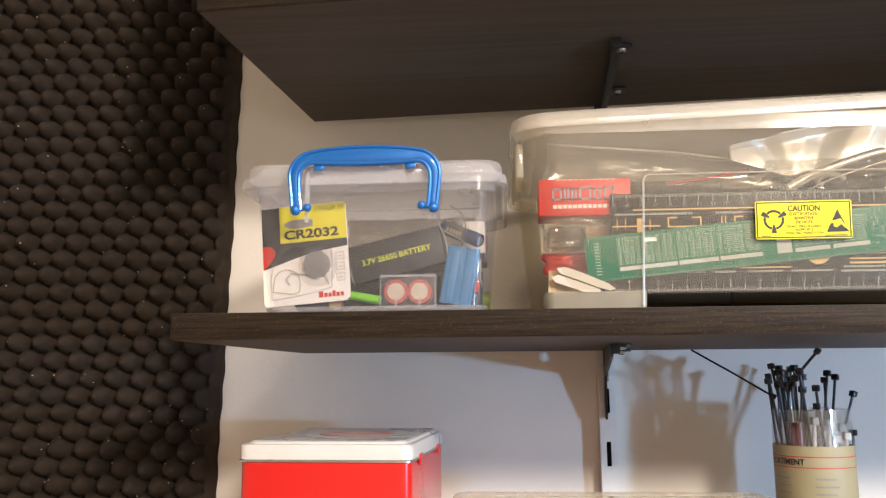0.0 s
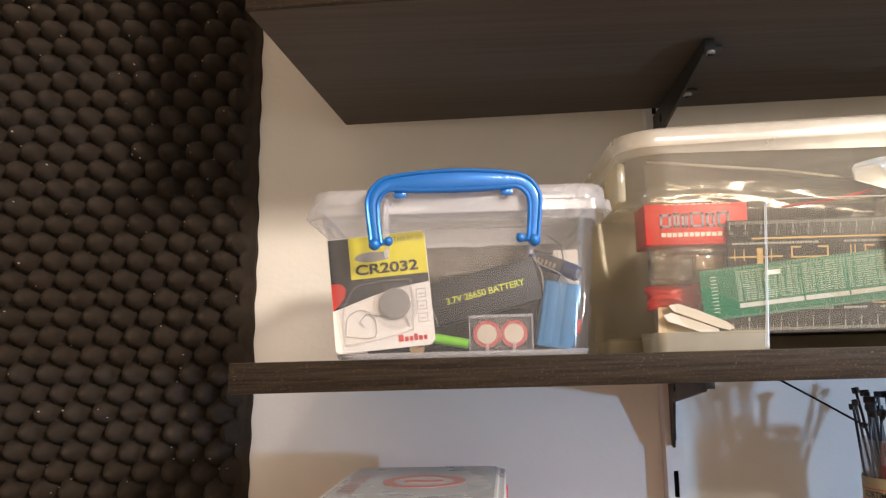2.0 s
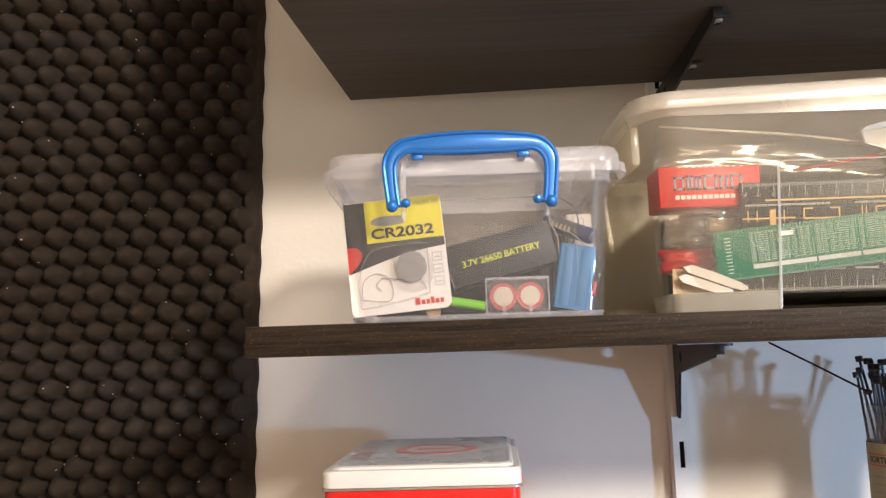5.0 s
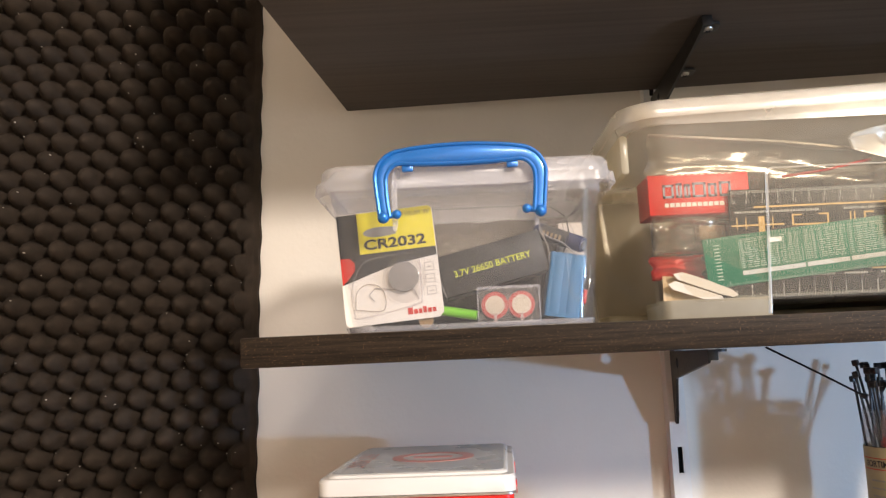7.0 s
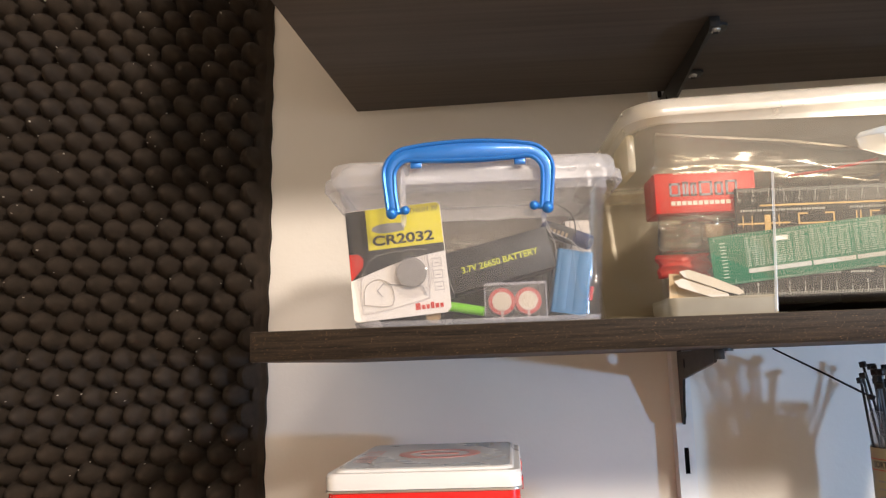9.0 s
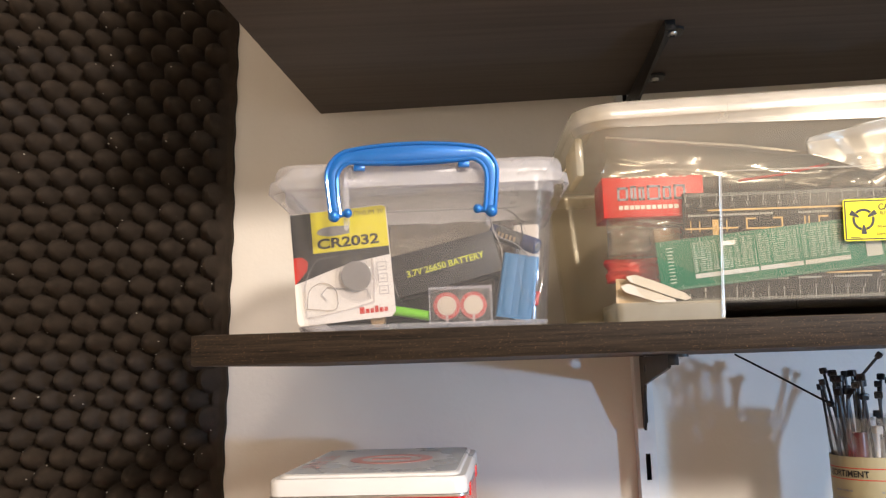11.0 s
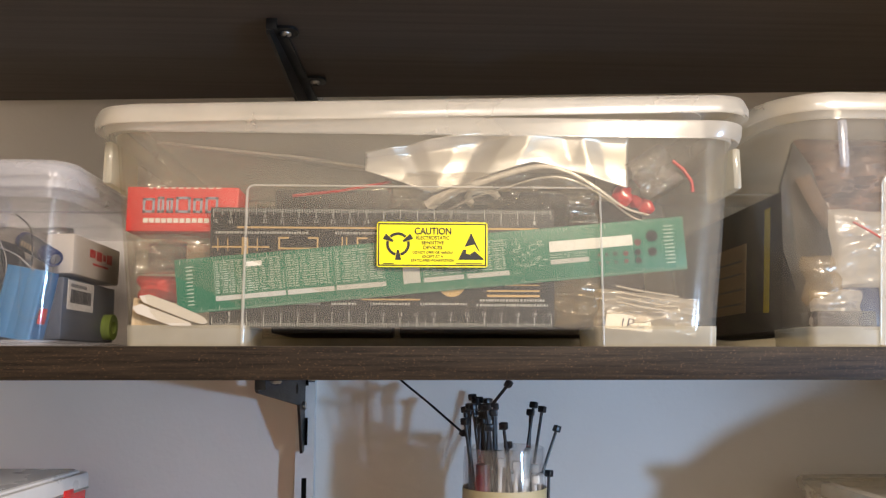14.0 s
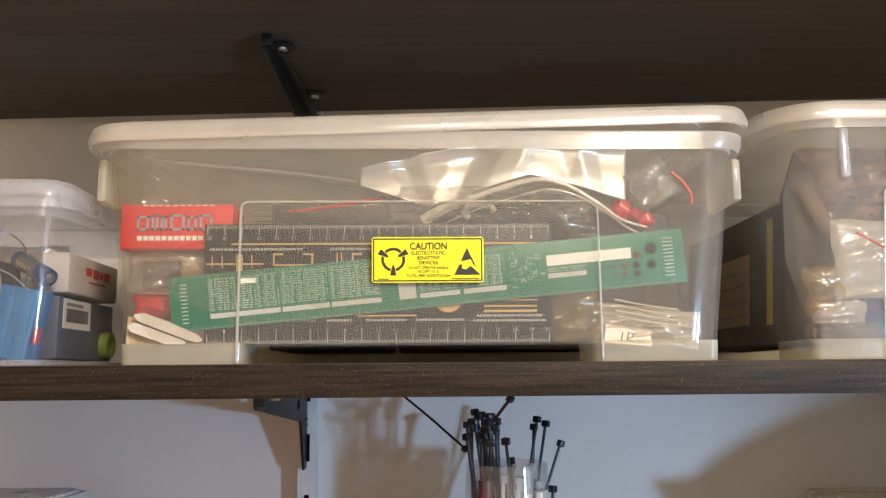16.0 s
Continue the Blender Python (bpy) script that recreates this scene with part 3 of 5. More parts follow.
def blister_card():
    w, h = 0.0605, 0.0705
    root = thing("battery_card", pose(-0.1885, -0.0165, 1.5035, -3, -4.6, 0), "button cell on a yellow, black and cream blister card", "battery pack")
    part("card", plate([(0.002, 0), (w - 0.003, 0), (w, 0.003), (w, h - 0.002), (w - 0.002, h), (0.002, h), (0, h - 0.002), (0, 0.002)], 0, 0.0006), CREAM, root)
    wave = [(0.0004 + (w - 0.0008) * k / 16, 0.026 + 0.012 * (k / 16) ** 1.5 + 0.004 * math.sin(k / 16 * 3.0)) for k in range(17)]
    part("black_field", plate(wave + [(w - 0.0004, 0.0440), (0.0130, 0.0440), (0.0130, h - 0.0005), (0.0004, h - 0.0005)], -0.0003, -0.0001), DARK, root)
    part("yellow_field", plate([(0.0130, 0.0440), (w - 0.0004, 0.0440), (w - 0.0004, h - 0.002), (w - 0.0024, h - 0.0004), (0.0130, h - 0.0004)], -0.0003, -0.0001), YELLOW, root)
    part("red_mark", plate([(0.0005, 0.026), (0.004, 0.029), (0.0085, 0.034), (0.0092, 0.039), (0.006, 0.0425), (0.0005, 0.0425)], -0.0005, -0.00035), REDINK, root)
    part("hang_hole", plate([(0.0265 + 0.0105 * math.cos(q / 8 * math.pi) + (0.003 if q in (2, 14) else 0), 0.0570 + 0.0032 * math.sin(q / 8 * math.pi)) for q in range(16)], -0.0005, -0.00035), GREYINK, root)
    text("type_print", "CR2032", 0.0385, 0.0160, 0.0462, -0.0006, INK, root, 0.0066, bold=0.03)
    text("volt_print", "LITHIUM 3V", 0.021, 0.0378, 0.0648, -0.0006, INK, root, 0.0032)
    part("maker_mark", bars([(0.0385, 0.0415, 0.0035, 0.0075), (0.0422, 0.0445, 0.0035, 0.0062), (0.0452, 0.0472, 0.0035, 0.0062), (0.0479, 0.0500, 0.0035, 0.0075), (0.0507, 0.0530, 0.0035, 0.0062), (0.0537, 0.0558, 0.0035, 0.0062)], -0.0004, -0.0002), REDINK, root)
    cell = part("button_cell", disc(0.0385, 0.0268, 0.0092, -0.0036, -0.0004, 40), COIN, root, "dull steel button cell")
    part("cell_face", disc(0.0385, 0.0268, 0.0078, -0.0039, -0.0036, 40), COIN, cell)
    part("blister", loft([[(0.0385 + 0.0125 * math.cos(2 * math.pi * k / 32) * s, y, 0.0255 + 0.0135 * math.sin(2 * math.pi * k / 32) * s) for k in range(32)] for s, y in ((1.1, -0.0006), (1.0, -0.0045), (0.85, -0.0060))], False), CLEAR, root)
    part("blister_tray", tube(smooth([(0.007, -0.0012, 0.010), (0.024, -0.0012, 0.008), (0.025, -0.0012, 0.020), (0.017, -0.0012, 0.025), (0.009, -0.0012, 0.021), (0.007, -0.0012, 0.010)]), 0.0004, 6), FILMW, root)
    ic = []
    for zc in (0.014, 0.0215, 0.029):
        ic += [(0.0515, 0.0575, zc, zc + 0.0005), (0.0515, 0.0575, zc + 0.005, zc + 0.0055), (0.0515, 0.052, zc, zc + 0.005), (0.057, 0.0575, zc, zc + 0.005), (0.053, 0.056, zc + 0.002, zc + 0.0028)]
    part("care_marks", bars(ic, -0.0004, -0.0002), surface("pale_grey_ink", (0.48, 0.45, 0.42), rough=0.5), root)
    ridge = smooth([(0.010, -0.0014, 0.033), (0.0065, -0.0014, 0.024), (0.0060, -0.0014, 0.008), (0.010, -0.0014, 0.0045), (0.044, -0.0014, 0.0090), (0.048, -0.0014, 0.014), (0.049, -0.0014, 0.036), (0.046, -0.0014, 0.041), (0.018, -0.0014, 0.040), (0.010, -0.0014, 0.033)], 5)
    part("blister_ridge", tube(ridge, 0.0006, 6), CLEAR, root, "clear raised edge of the blister")
    part("wires", tube([(0.019, -0.0012, 0.014), (0.016, -0.0012, 0.018), (0.02, -0.0012, 0.022), (0.03, -0.0012, 0.020), (0.044, -0.0012, 0.018), (0.046, -0.0012, 0.012)], 0.0003, 5), GREYINK, root)


blister_card()


def battery_carton():
    root = thing("battery_carton", pose(-0.1262, -0.0135, 1.5192, 0, -13.2, 0), "matt black battery carton with yellow-green print, lying aslant", "carton")
    part("carton", block(0, 0.0655, 0, 0.030, 0, 0.0262, 0.0006), DARK, root)
    part("end_flap", plate([(0.0657, 0.001), (0.0657 + 0.0004, 0.001), (0.0661, 0.025), (0.0657, 0.025)], 0.001, 0.029), DARK, root)
    for xe, bow in ((-0.0004, -0.0012), (0.0662, 0.0022)):
        part("wrap_edge", tube(smooth([(xe, -0.0004, 0.0262), (xe + bow, -0.0008, 0.015), (xe + 0.4 * bow, -0.0008, 0.006), (xe, -0.0004, 0.0005)]), 0.0003, 6), FILMW, root, "pale edge of the clear wrap")
    text("carton_print", "3.7V 26650 BATTERY", 0.0490, 0.0080, 0.0108, -0.0003, LIME, root, 0.0042, bold=0.014)


battery_carton()


def cell_case():
    root = thing("cell_case", pose(-0.1082, -0.0175, 1.5022), "clear case with two red-ringed round cells", "battery pack")
    part("case", loft([rounded(0, 0.0385, 0, 0.013, 0.0015, 0), rounded(0, 0.0385, 0, 0.013, 0.0015, 0.0228)]), CLEAR, root)
    e = 0.0009
    part("case_edge", bars([(0, 0.0385, 0.0228 - 2 * e, 0.0228), (0, 0.0385, 0, e), (0, e, e, 0.021), (0.0385 - e, 0.0385, e, 0.021)], -0.0006, -0.0001), PPBM, root, "milky moulded edge")
    for cx in (0.0108, 0.0270):
        c = part("cell", disc(cx, 0.0112, 0.0082, 0.0012, 0.011, 32), surface("red_cell_sleeve", (0.55, 0.07, 0.06), rough=0.4), root, "red-sleeved cell")
        part("cell_cap", disc(cx, 0.0112, 0.0059, 0.0006, 0.0014, 28), surface("pale_brass_cap", (0.66, 0.58, 0.46), rough=0.35, metal=0.3), c)
        part("contact_strip", block(cx - 0.0008, cx + 0.0008, 0.0004, 0.0009, 0.001, 0.0060), surface("thin_metal_strip", (0.5, 0.36, 0.33), rough=0.4), c)
    part("divider", block(0.0186, 0.0194, 0.0008, 0.012, 0.0008, 0.022), CLEAR, root)


cell_case()


def battery_holder():
    root = thing("battery_holder", pose(-0.0680, -0.0165, 1.5062, 0, 10.0, 0), "sky-blue plastic battery holder standing aslant", "battery holder")
    part("tray", loft([rounded(0, 0.0218, 0.0, 0.019, 0.0015, 0), rounded(0, 0.0218, 0.0, 0.019, 0.0015, 0.0395)]), BLUEP, root)
    for x0 in (0.0010, 0.0112):
        part("barrel", tube([(x0 + 0.0048, 0.0012, 0.002), (x0 + 0.0048, 0.0012, 0.0375)], 0.0046, 14, flat=0.35), BLUEP, root)
    part("lead", tube(smooth([(0.016, -0.001, 0.0385), (0.006, -0.003, 0.045), (-0.006, -0.0035, 0.049), (-0.012, -0.003, 0.060)]), 0.0004, 6), GREYINK, root)
    part("lead", tube(smooth([(0.018, 0.004, 0.043), (0.010, -0.0025, 0.056), (0.004, -0.003, 0.060), (0.009, -0.003, 0.040), (0.014, -0.003, 0.016), (0.021, -0.003, 0.012), (0.025, -0.002, 0.02), (0.024, 0.004, 0.05)]), 0.0003, 6), FILM, root, "thin clear lead")
    part("lead", tube(smooth([(0.008, 0.012, 0.0395), (0.010, 0.004, 0.050), (0.006, 0.003, 0.062), (-0.004, 0.004, 0.068)]), 0.0004, 6), INK, root, "thin black lead")
    part("red_tip", block(0.0225, 0.0250, 0.002, 0.008, 0.010, 0.019, 0.0008), REDINK, root, "red plug at the end of a lead")


battery_holder()


def round_cell():
    root = thing("penlight_cell", pose(-0.0665, 0.0125, 1.5630, 0, 23, -33.7), "dark blue penlight cell lying across the holder", "battery")
    c = lambda x, r_: [(x, r_ * math.cos(2 * math.pi * k / 24), r_ * math.sin(2 * math.pi * k / 24)) for k in range(24)]
    part("sleeve", loft([c(0, 0.0046), c(0.0006, 0.0051), c(0.0342, 0.0051), c(0.0350, 0.0046), c(0.0350, 0.0030)]), NAVY, root)
    part("band", loft([c(0.0050, 0.00525), c(0.0250, 0.00525)], False, False), surface("pewter_band", (0.14, 0.135, 0.12), (0.09, 0.085, 0.08), 0.3, metal=0.5), root, "pewter printed band")
    part("end_cap", loft([c(0.0349, 0.0030), c(0.0356, 0.0028), c(0.0358, 0.0016)]), STEEL, root)
    part("maker_bars", bars([(0.0075 + 0.0030 * k, 0.0093 + 0.0030 * k, -0.0014, 0.0016) for k in range(5)], -0.0055, -0.0053), TAN, root)


round_cell()

tagged(part("lime_pen", tube([(-0.140, -0.010, 1.5135), (-0.125, -0.012, 1.5110), (-0.1085, -0.014, 1.5078)], 0.0030, 12), LIMEP), "bright lime plastic pen on the box floor", "pen")
tagged(part("brass_plug", disc(-0.140, 1.5065, 0.0045, -0.013, -0.004, 20), surface("worn_brass", (0.4, 0.27, 0.14), rough=0.4, metal=0.5)), "small brown brass plug on the box floor", "plug")


def white_carton():
    root = thing("white_carton", pose(-0.0530, 0.012, 1.5430, 0, 0, 0), "small white carton with red print", "carton")
    part("carton", block(0, 0.0165, 0, 0.078, 0, 0.024, 0.0015), surface("buff_board", (0.62, 0.54, 0.44), rough=0.6, scale=40), root)
    for ya, yb, za, zb in ((0.024, 0.033, 0.013, 0.018), (0.035, 0.044, 0.012, 0.018), (0.046, 0.051, 0.013, 0.017), (0.053, 0.062, 0.012, 0.018), (0.030, 0.056, 0.0085, 0.0098)):
        part("red_print", block(0.0166, 0.0168, ya, yb, za, zb), REDINK, root)


def grey_carton():
    root = thing("grey_carton", pose(-0.066, 0.010, 1.5045, 0, 0, 0), "dark grey carton with a white barcode sticker", "carton")
    part("carton", block(0, 0.0255, 0, 0.085, 0, 0.0365, 0.0008), GREYP, root)
    st = part("sticker", block(0.0256, 0.0259, 0.006, 0.046, 0.018, 0.0355), CREAM, root)
    bm = bmesh.new()
    rnd = random.Random(3)
    y = 0.010
    while y < 0.042:
        wv = rnd.choice((0.0005, 0.0009, 0.0014))
        block(0.0260, 0.0261, y, y + wv, 0.022, 0.030, bm=bm)
        y += wv + rnd.choice((0.0005, 0.0008))
    part("barcode", bm, INK, st, smooth=False)
    part("sticker_print", block(0.0260, 0.0261, 0.010, 0.034, 0.0315, 0.0335), GREYINK, st)


white_carton()
grey_carton()


def ring(name, m, r0, r1, wid, material, label, category):
    n = 32
    c = lambda r_, x: [(x, r_ * math.cos(2 * math.pi * k / n), r_ * math.sin(2 * math.pi * k / n)) for k in range(n)]
    bm = loft([c(r1, 0), c(r1, wid), c(r0, wid), c(r0, 0), c(r1, 0)], False, False)
    root = thing(name, m, label, category)
    part("roll", bm, material, root)


ring("tape_roll", pose(-0.0440, 0.080, 1.5145), 0.0045, 0.0085, 0.009, surface("olive_tape", (0.26, 0.36, 0.06), (0.18, 0.26, 0.04), 0.4, scale=60), "small olive-lime tape roll beside the cartons", "tape")
crumpled("plastic_bag", pose(-0.140, 0.030, 1.528), 0.095, 0.05, 0.045, FILMD, "crumpled dusky plastic bag behind the battery carton", seed=3, amp=0.012, freq=45, group="bags in the boxes")
crumpled("plastic_bag", pose(-0.180, 0.075, 1.504), 0.13, 0.06, 0.055, FILMD, "dark crumpled bag of cells at the back of the box", seed=5, amp=0.012, freq=40, group="bags in the boxes")
tagged(part("dark_pouch", block(-0.180, -0.070, 0.025, 0.10, 1.5045, 1.532, 0.006, 3), DARK), "soft black pouch lying flat under the bags", "pouch")

# ---- big box: sticker and contents ----


def esd_sticker():
    w, h = 0.0618, 0.0252
    th = math.degrees(math.atan(0.012 * 1.0 / 0.127))
    root = part("sticker", plate([(0.001, 0), (w - 0.001, 0), (w, 0.001), (w, h - 0.001), (w - 0.001, h), (0.001, h), (0, h - 0.001), (0, 0.001)], -0.0003, 0), SIGN, big, "yellow electrostatic caution sticker")
    root.matrix_local = pose(0.1422, -0.0058, 0.0438, th, 0, 0)
    b = 0.0007
    part("border", bars([(b, w - b, b, 2 * b), (b, w - b, h - 2 * b, h - b), (b, 2 * b, b, h - b), (w - 2 * b, w - b, b, h - b)], -0.0006, -0.0004), INK, root)
    y = -0.0006
    text("caution_print", "CAUTION", 0.0205, 0.0210, 0.0182, y, INK, root, 0.0040, bold=0.022)
    for words, wid, z, hh in (("ELECTROSTATIC", 0.0185, 0.0154, 0.0021), ("SENSITIVE", 0.0125, 0.0127, 0.0020), ("DEVICES", 0.0105, 0.0100, 0.0020), ("DO NOT OPEN OR HANDLE", 0.0225, 0.0074, 0.0016), ("EXCEPT AT A", 0.0115, 0.0052, 0.0016), ("STATIC-FREE WORKSTATION", 0.0240, 0.0030, 0.0016)):
        text("caution_print", words, wid, 0.0312 - wid / 2, z, y, INK, root, hh, bold=0.012)
    # round mark: a ring with three arrows
    cx, cz = 0.0118, 0.0128
    bm = bmesh.new()
    for k in range(3):
        a0 = 44 + 120 * k
        arc = [radians(a0 + 92 * i / 12) for i in range(13)]
        plate([(cx + 0.0066 * math.cos(a), cz + 0.0066 * math.sin(a)) for a in arc] + [(cx + 0.0051 * math.cos(a), cz + 0.0051 * math.sin(a)) for a in reversed(arc)], y, y + 0.0002, bm)
        a = radians(30 + 120 * k)
        d, q = Vector((math.cos(a), math.sin(a))), Vector((-math.sin(a), math.cos(a)))
        c = Vector((cx, cz))
        plate([tuple(c + d * 0.0088 + q * 0.0017), tuple(c + d * 0.0032 + q * 0.0005), tuple(c + d * 0.0032 - q * 0.0005), tuple(c + d * 0.0088 - q * 0.0017)], y, y + 0.0002, bm)
    part("round_mark", bm, INK, root, smooth=False)
    part("triangle_mark", plate([(0.0455, 0.0042), (0.0598, 0.0042), (0.0526, 0.0192)], y, y + 0.0002), INK, root)
    part("triangle_gap", plate([(0.0478, 0.0098), (0.0488, 0.0114), (0.0545, 0.0128), (0.0560, 0.0100), (0.0600, 0.0062), (0.0594, 0.0050), (0.0545, 0.0092), (0.0520, 0.0072), (0.0497, 0.0078), (0.0500, 0.0100)], y - 0.0002, y - 0.0001), SIGN, root)
    part("fine_print", bars([(0.0440, 0.0590, 0.0018, 0.0023)], y, y + 0.0002), INK, root)
    part("fine_print", bars([(0.0035, 0.0095, 0.0018, 0.0023)], y, y + 0.0002), INK, root)


esd_sticker()


def red_carton():
    root = thing("red_carton", pose(0.0015, -0.0135, 1.5645), "bright red carton with a grey maker's mark", "carton")
    part("carton", block(0, 0.0625, 0, 0.030, 0, 0.0255, 0.0006), RED, root)
    # the maker's mark as plain outlined shapes
    bm = bmesh.new()
    for k, (x0, wd) in enumerate(((0.0090, 0.0075), (0.0172, 0.0045), (0.0222, 0.0045), (0.0275, 0.0090), (0.0372, 0.0060), (0.0440, 0.0080))):
        x1, z0, z1, e = x0 + wd - 0.0008, 0.0105, 0.0190 + 0.0008 * (k % 2), 0.0014
        for r in ((x0, x1, z0, z0 + e), (x0, x1, z1 - e, z1), (x0, x0 + e, z0, z1), (x1 - e, x1, z0, z1)):
            plate([(r[0], r[2]), (r[1], r[2]), (r[1], r[3]), (r[0], r[3])], -0.0004, -0.0002, bm)
    part("maker_mark", bm, LOGO, root, smooth=False)
    part("address_bars", bars([(0.0095 + 0.0034 * k, 0.0122 + 0.0034 * k, 0.0048, 0.0074) for k in range(11)], -0.0004, -0.0002), WHITE, root)
    part("flap_edge", bars([(0.012 + 0.0042 * k, 0.0145 + 0.0042 * k, 0.0245, 0.0252) for k in range(10)], -0.0004, -0.0002), CREAM, root)


red_carton()


def black_ruler():
    L, H = 0.1945, 0.0675
    root = thing("circuit_board_ruler", pose(0.0495, -0.0115, 1.5105, 5, 0, 0), "black circuit-board ruler with gold tracks and white scale", "ruler", "rulers in the box")
    part("board", block(0, L, 0, 0.0016, 0, H, 0.0003), PCBB, root)
    cm = (L - 0.0035) / 20
    ticks, x0 = [], 0.0017
    for i in range(201):
        x = x0 + cm * i / 10
        ln = 0.0058 if i % 10 == 0 else 0.0042 if i % 5 == 0 else 0.0026
        wv = 0.00022 if i % 10 == 0 else 0.00014
        ticks += [(x - wv, x + wv, 0.0006, ln), (x - wv, x + wv, H - ln, H - 0.0006)]
    tagged(part("scale", bars(ticks, -0.0003, -0.0001), SILK, root, "fine white scale", smooth=False), kind="stuff")
    for i in range(1, 21):
        wd = 0.0012 if i < 10 else 0.0024
        text("number", str(i), wd, x0 + cm * i - wd / 2 - (0.0012 if i == 20 else 0), 0.0066, -0.0003, SILK, root, 0.0021)
        text("number", str(i), wd, x0 + L - 0.0035 - cm * i - wd / 2 + (0.0012 if i == 20 else 0), H - 0.0088, -0.0003, SILK, root, 0.0021, turned=True)
    g = [(0.015, 0.186, H - 0.0117, H - 0.0107), (0.001, 0.033, H - 0.0228, H - 0.0218), (0.0175, 0.0212, H - 0.0280, H - 0.0170)]
    for xa in (0.0040, 0.0095, 0.026):
        g.append((xa, xa + 0.0006, H - 0.0245, H - 0.0175))
    for xa, xb in ((0.038, 0.0605), (0.082, 0.104), (0.120, 0.142)):
        g += [(xa, xb, H - 0.0235, H - 0.0225), (xa, xa + 0.001, H - 0.0235, H - 0.0165), (xb - 0.001, xb, H - 0.0235, H - 0.0165), (xa, xa + 0.006, H - 0.0175, H - 0.0165), (xb - 0.006, xb, H - 0.0175, H - 0.0165)]
    for xa in (0.0735, 0.0760):
        g.append((xa, xa + 0.0007, H - 0.0245, H - 0.0165))
    g += [(0.035, 0.070, H - 0.0262, H - 0.0255), (0.085, 0.118, 0.0155, 0.0164), (0.150, 0.186, 0.0240, 0.0246), (0.156, 0.186, 0.0205, 0.0214), (0.156, 0.186, 0.0265, 0.0270), (0.156, 0.186, 0.0175, 0.0188)]
    part("gold_tracks", bars(g, -0.0003, -0.0001), GOLD, root, "gilt test tracks", smooth=False)
    part("gold_disc", plate([(0.136 + 0.008 * math.cos(q / 16 * math.pi), 0.0255 + 0.008 * math.sin(q / 16 * math.pi)) for q in range(32)], -0.0003, -0.0001), GOLD, root)
    rnd = random.Random(11)
    small = []
    for z, xa, xb in ((H - 0.0148, 0.003, 0.055), (H - 0.0148, 0.070, 0.098), (0.0128, 0.045, 0.062), (0.0128, 0.068, 0.082), (0.0128, 0.090, 0.112), (0.0128, 0.118, 0.145), (0.0122, 0.150, 0.190), (0.0150, 0.152, 0.188), (0.0350, 0.152, 0.190)):
        x = xa
        while x < xb:
            wv = rnd.uniform(0.0006, 0.0013)
            small.append((x, x + wv, z, z + 0.0013))
            x += wv + rnd.uniform(0.0003, 0.0008)
    tagged(part("small_print", bars(small, -0.0003, -0.0001), SILK, root, smooth=False), kind="stuff")


black_ruler()


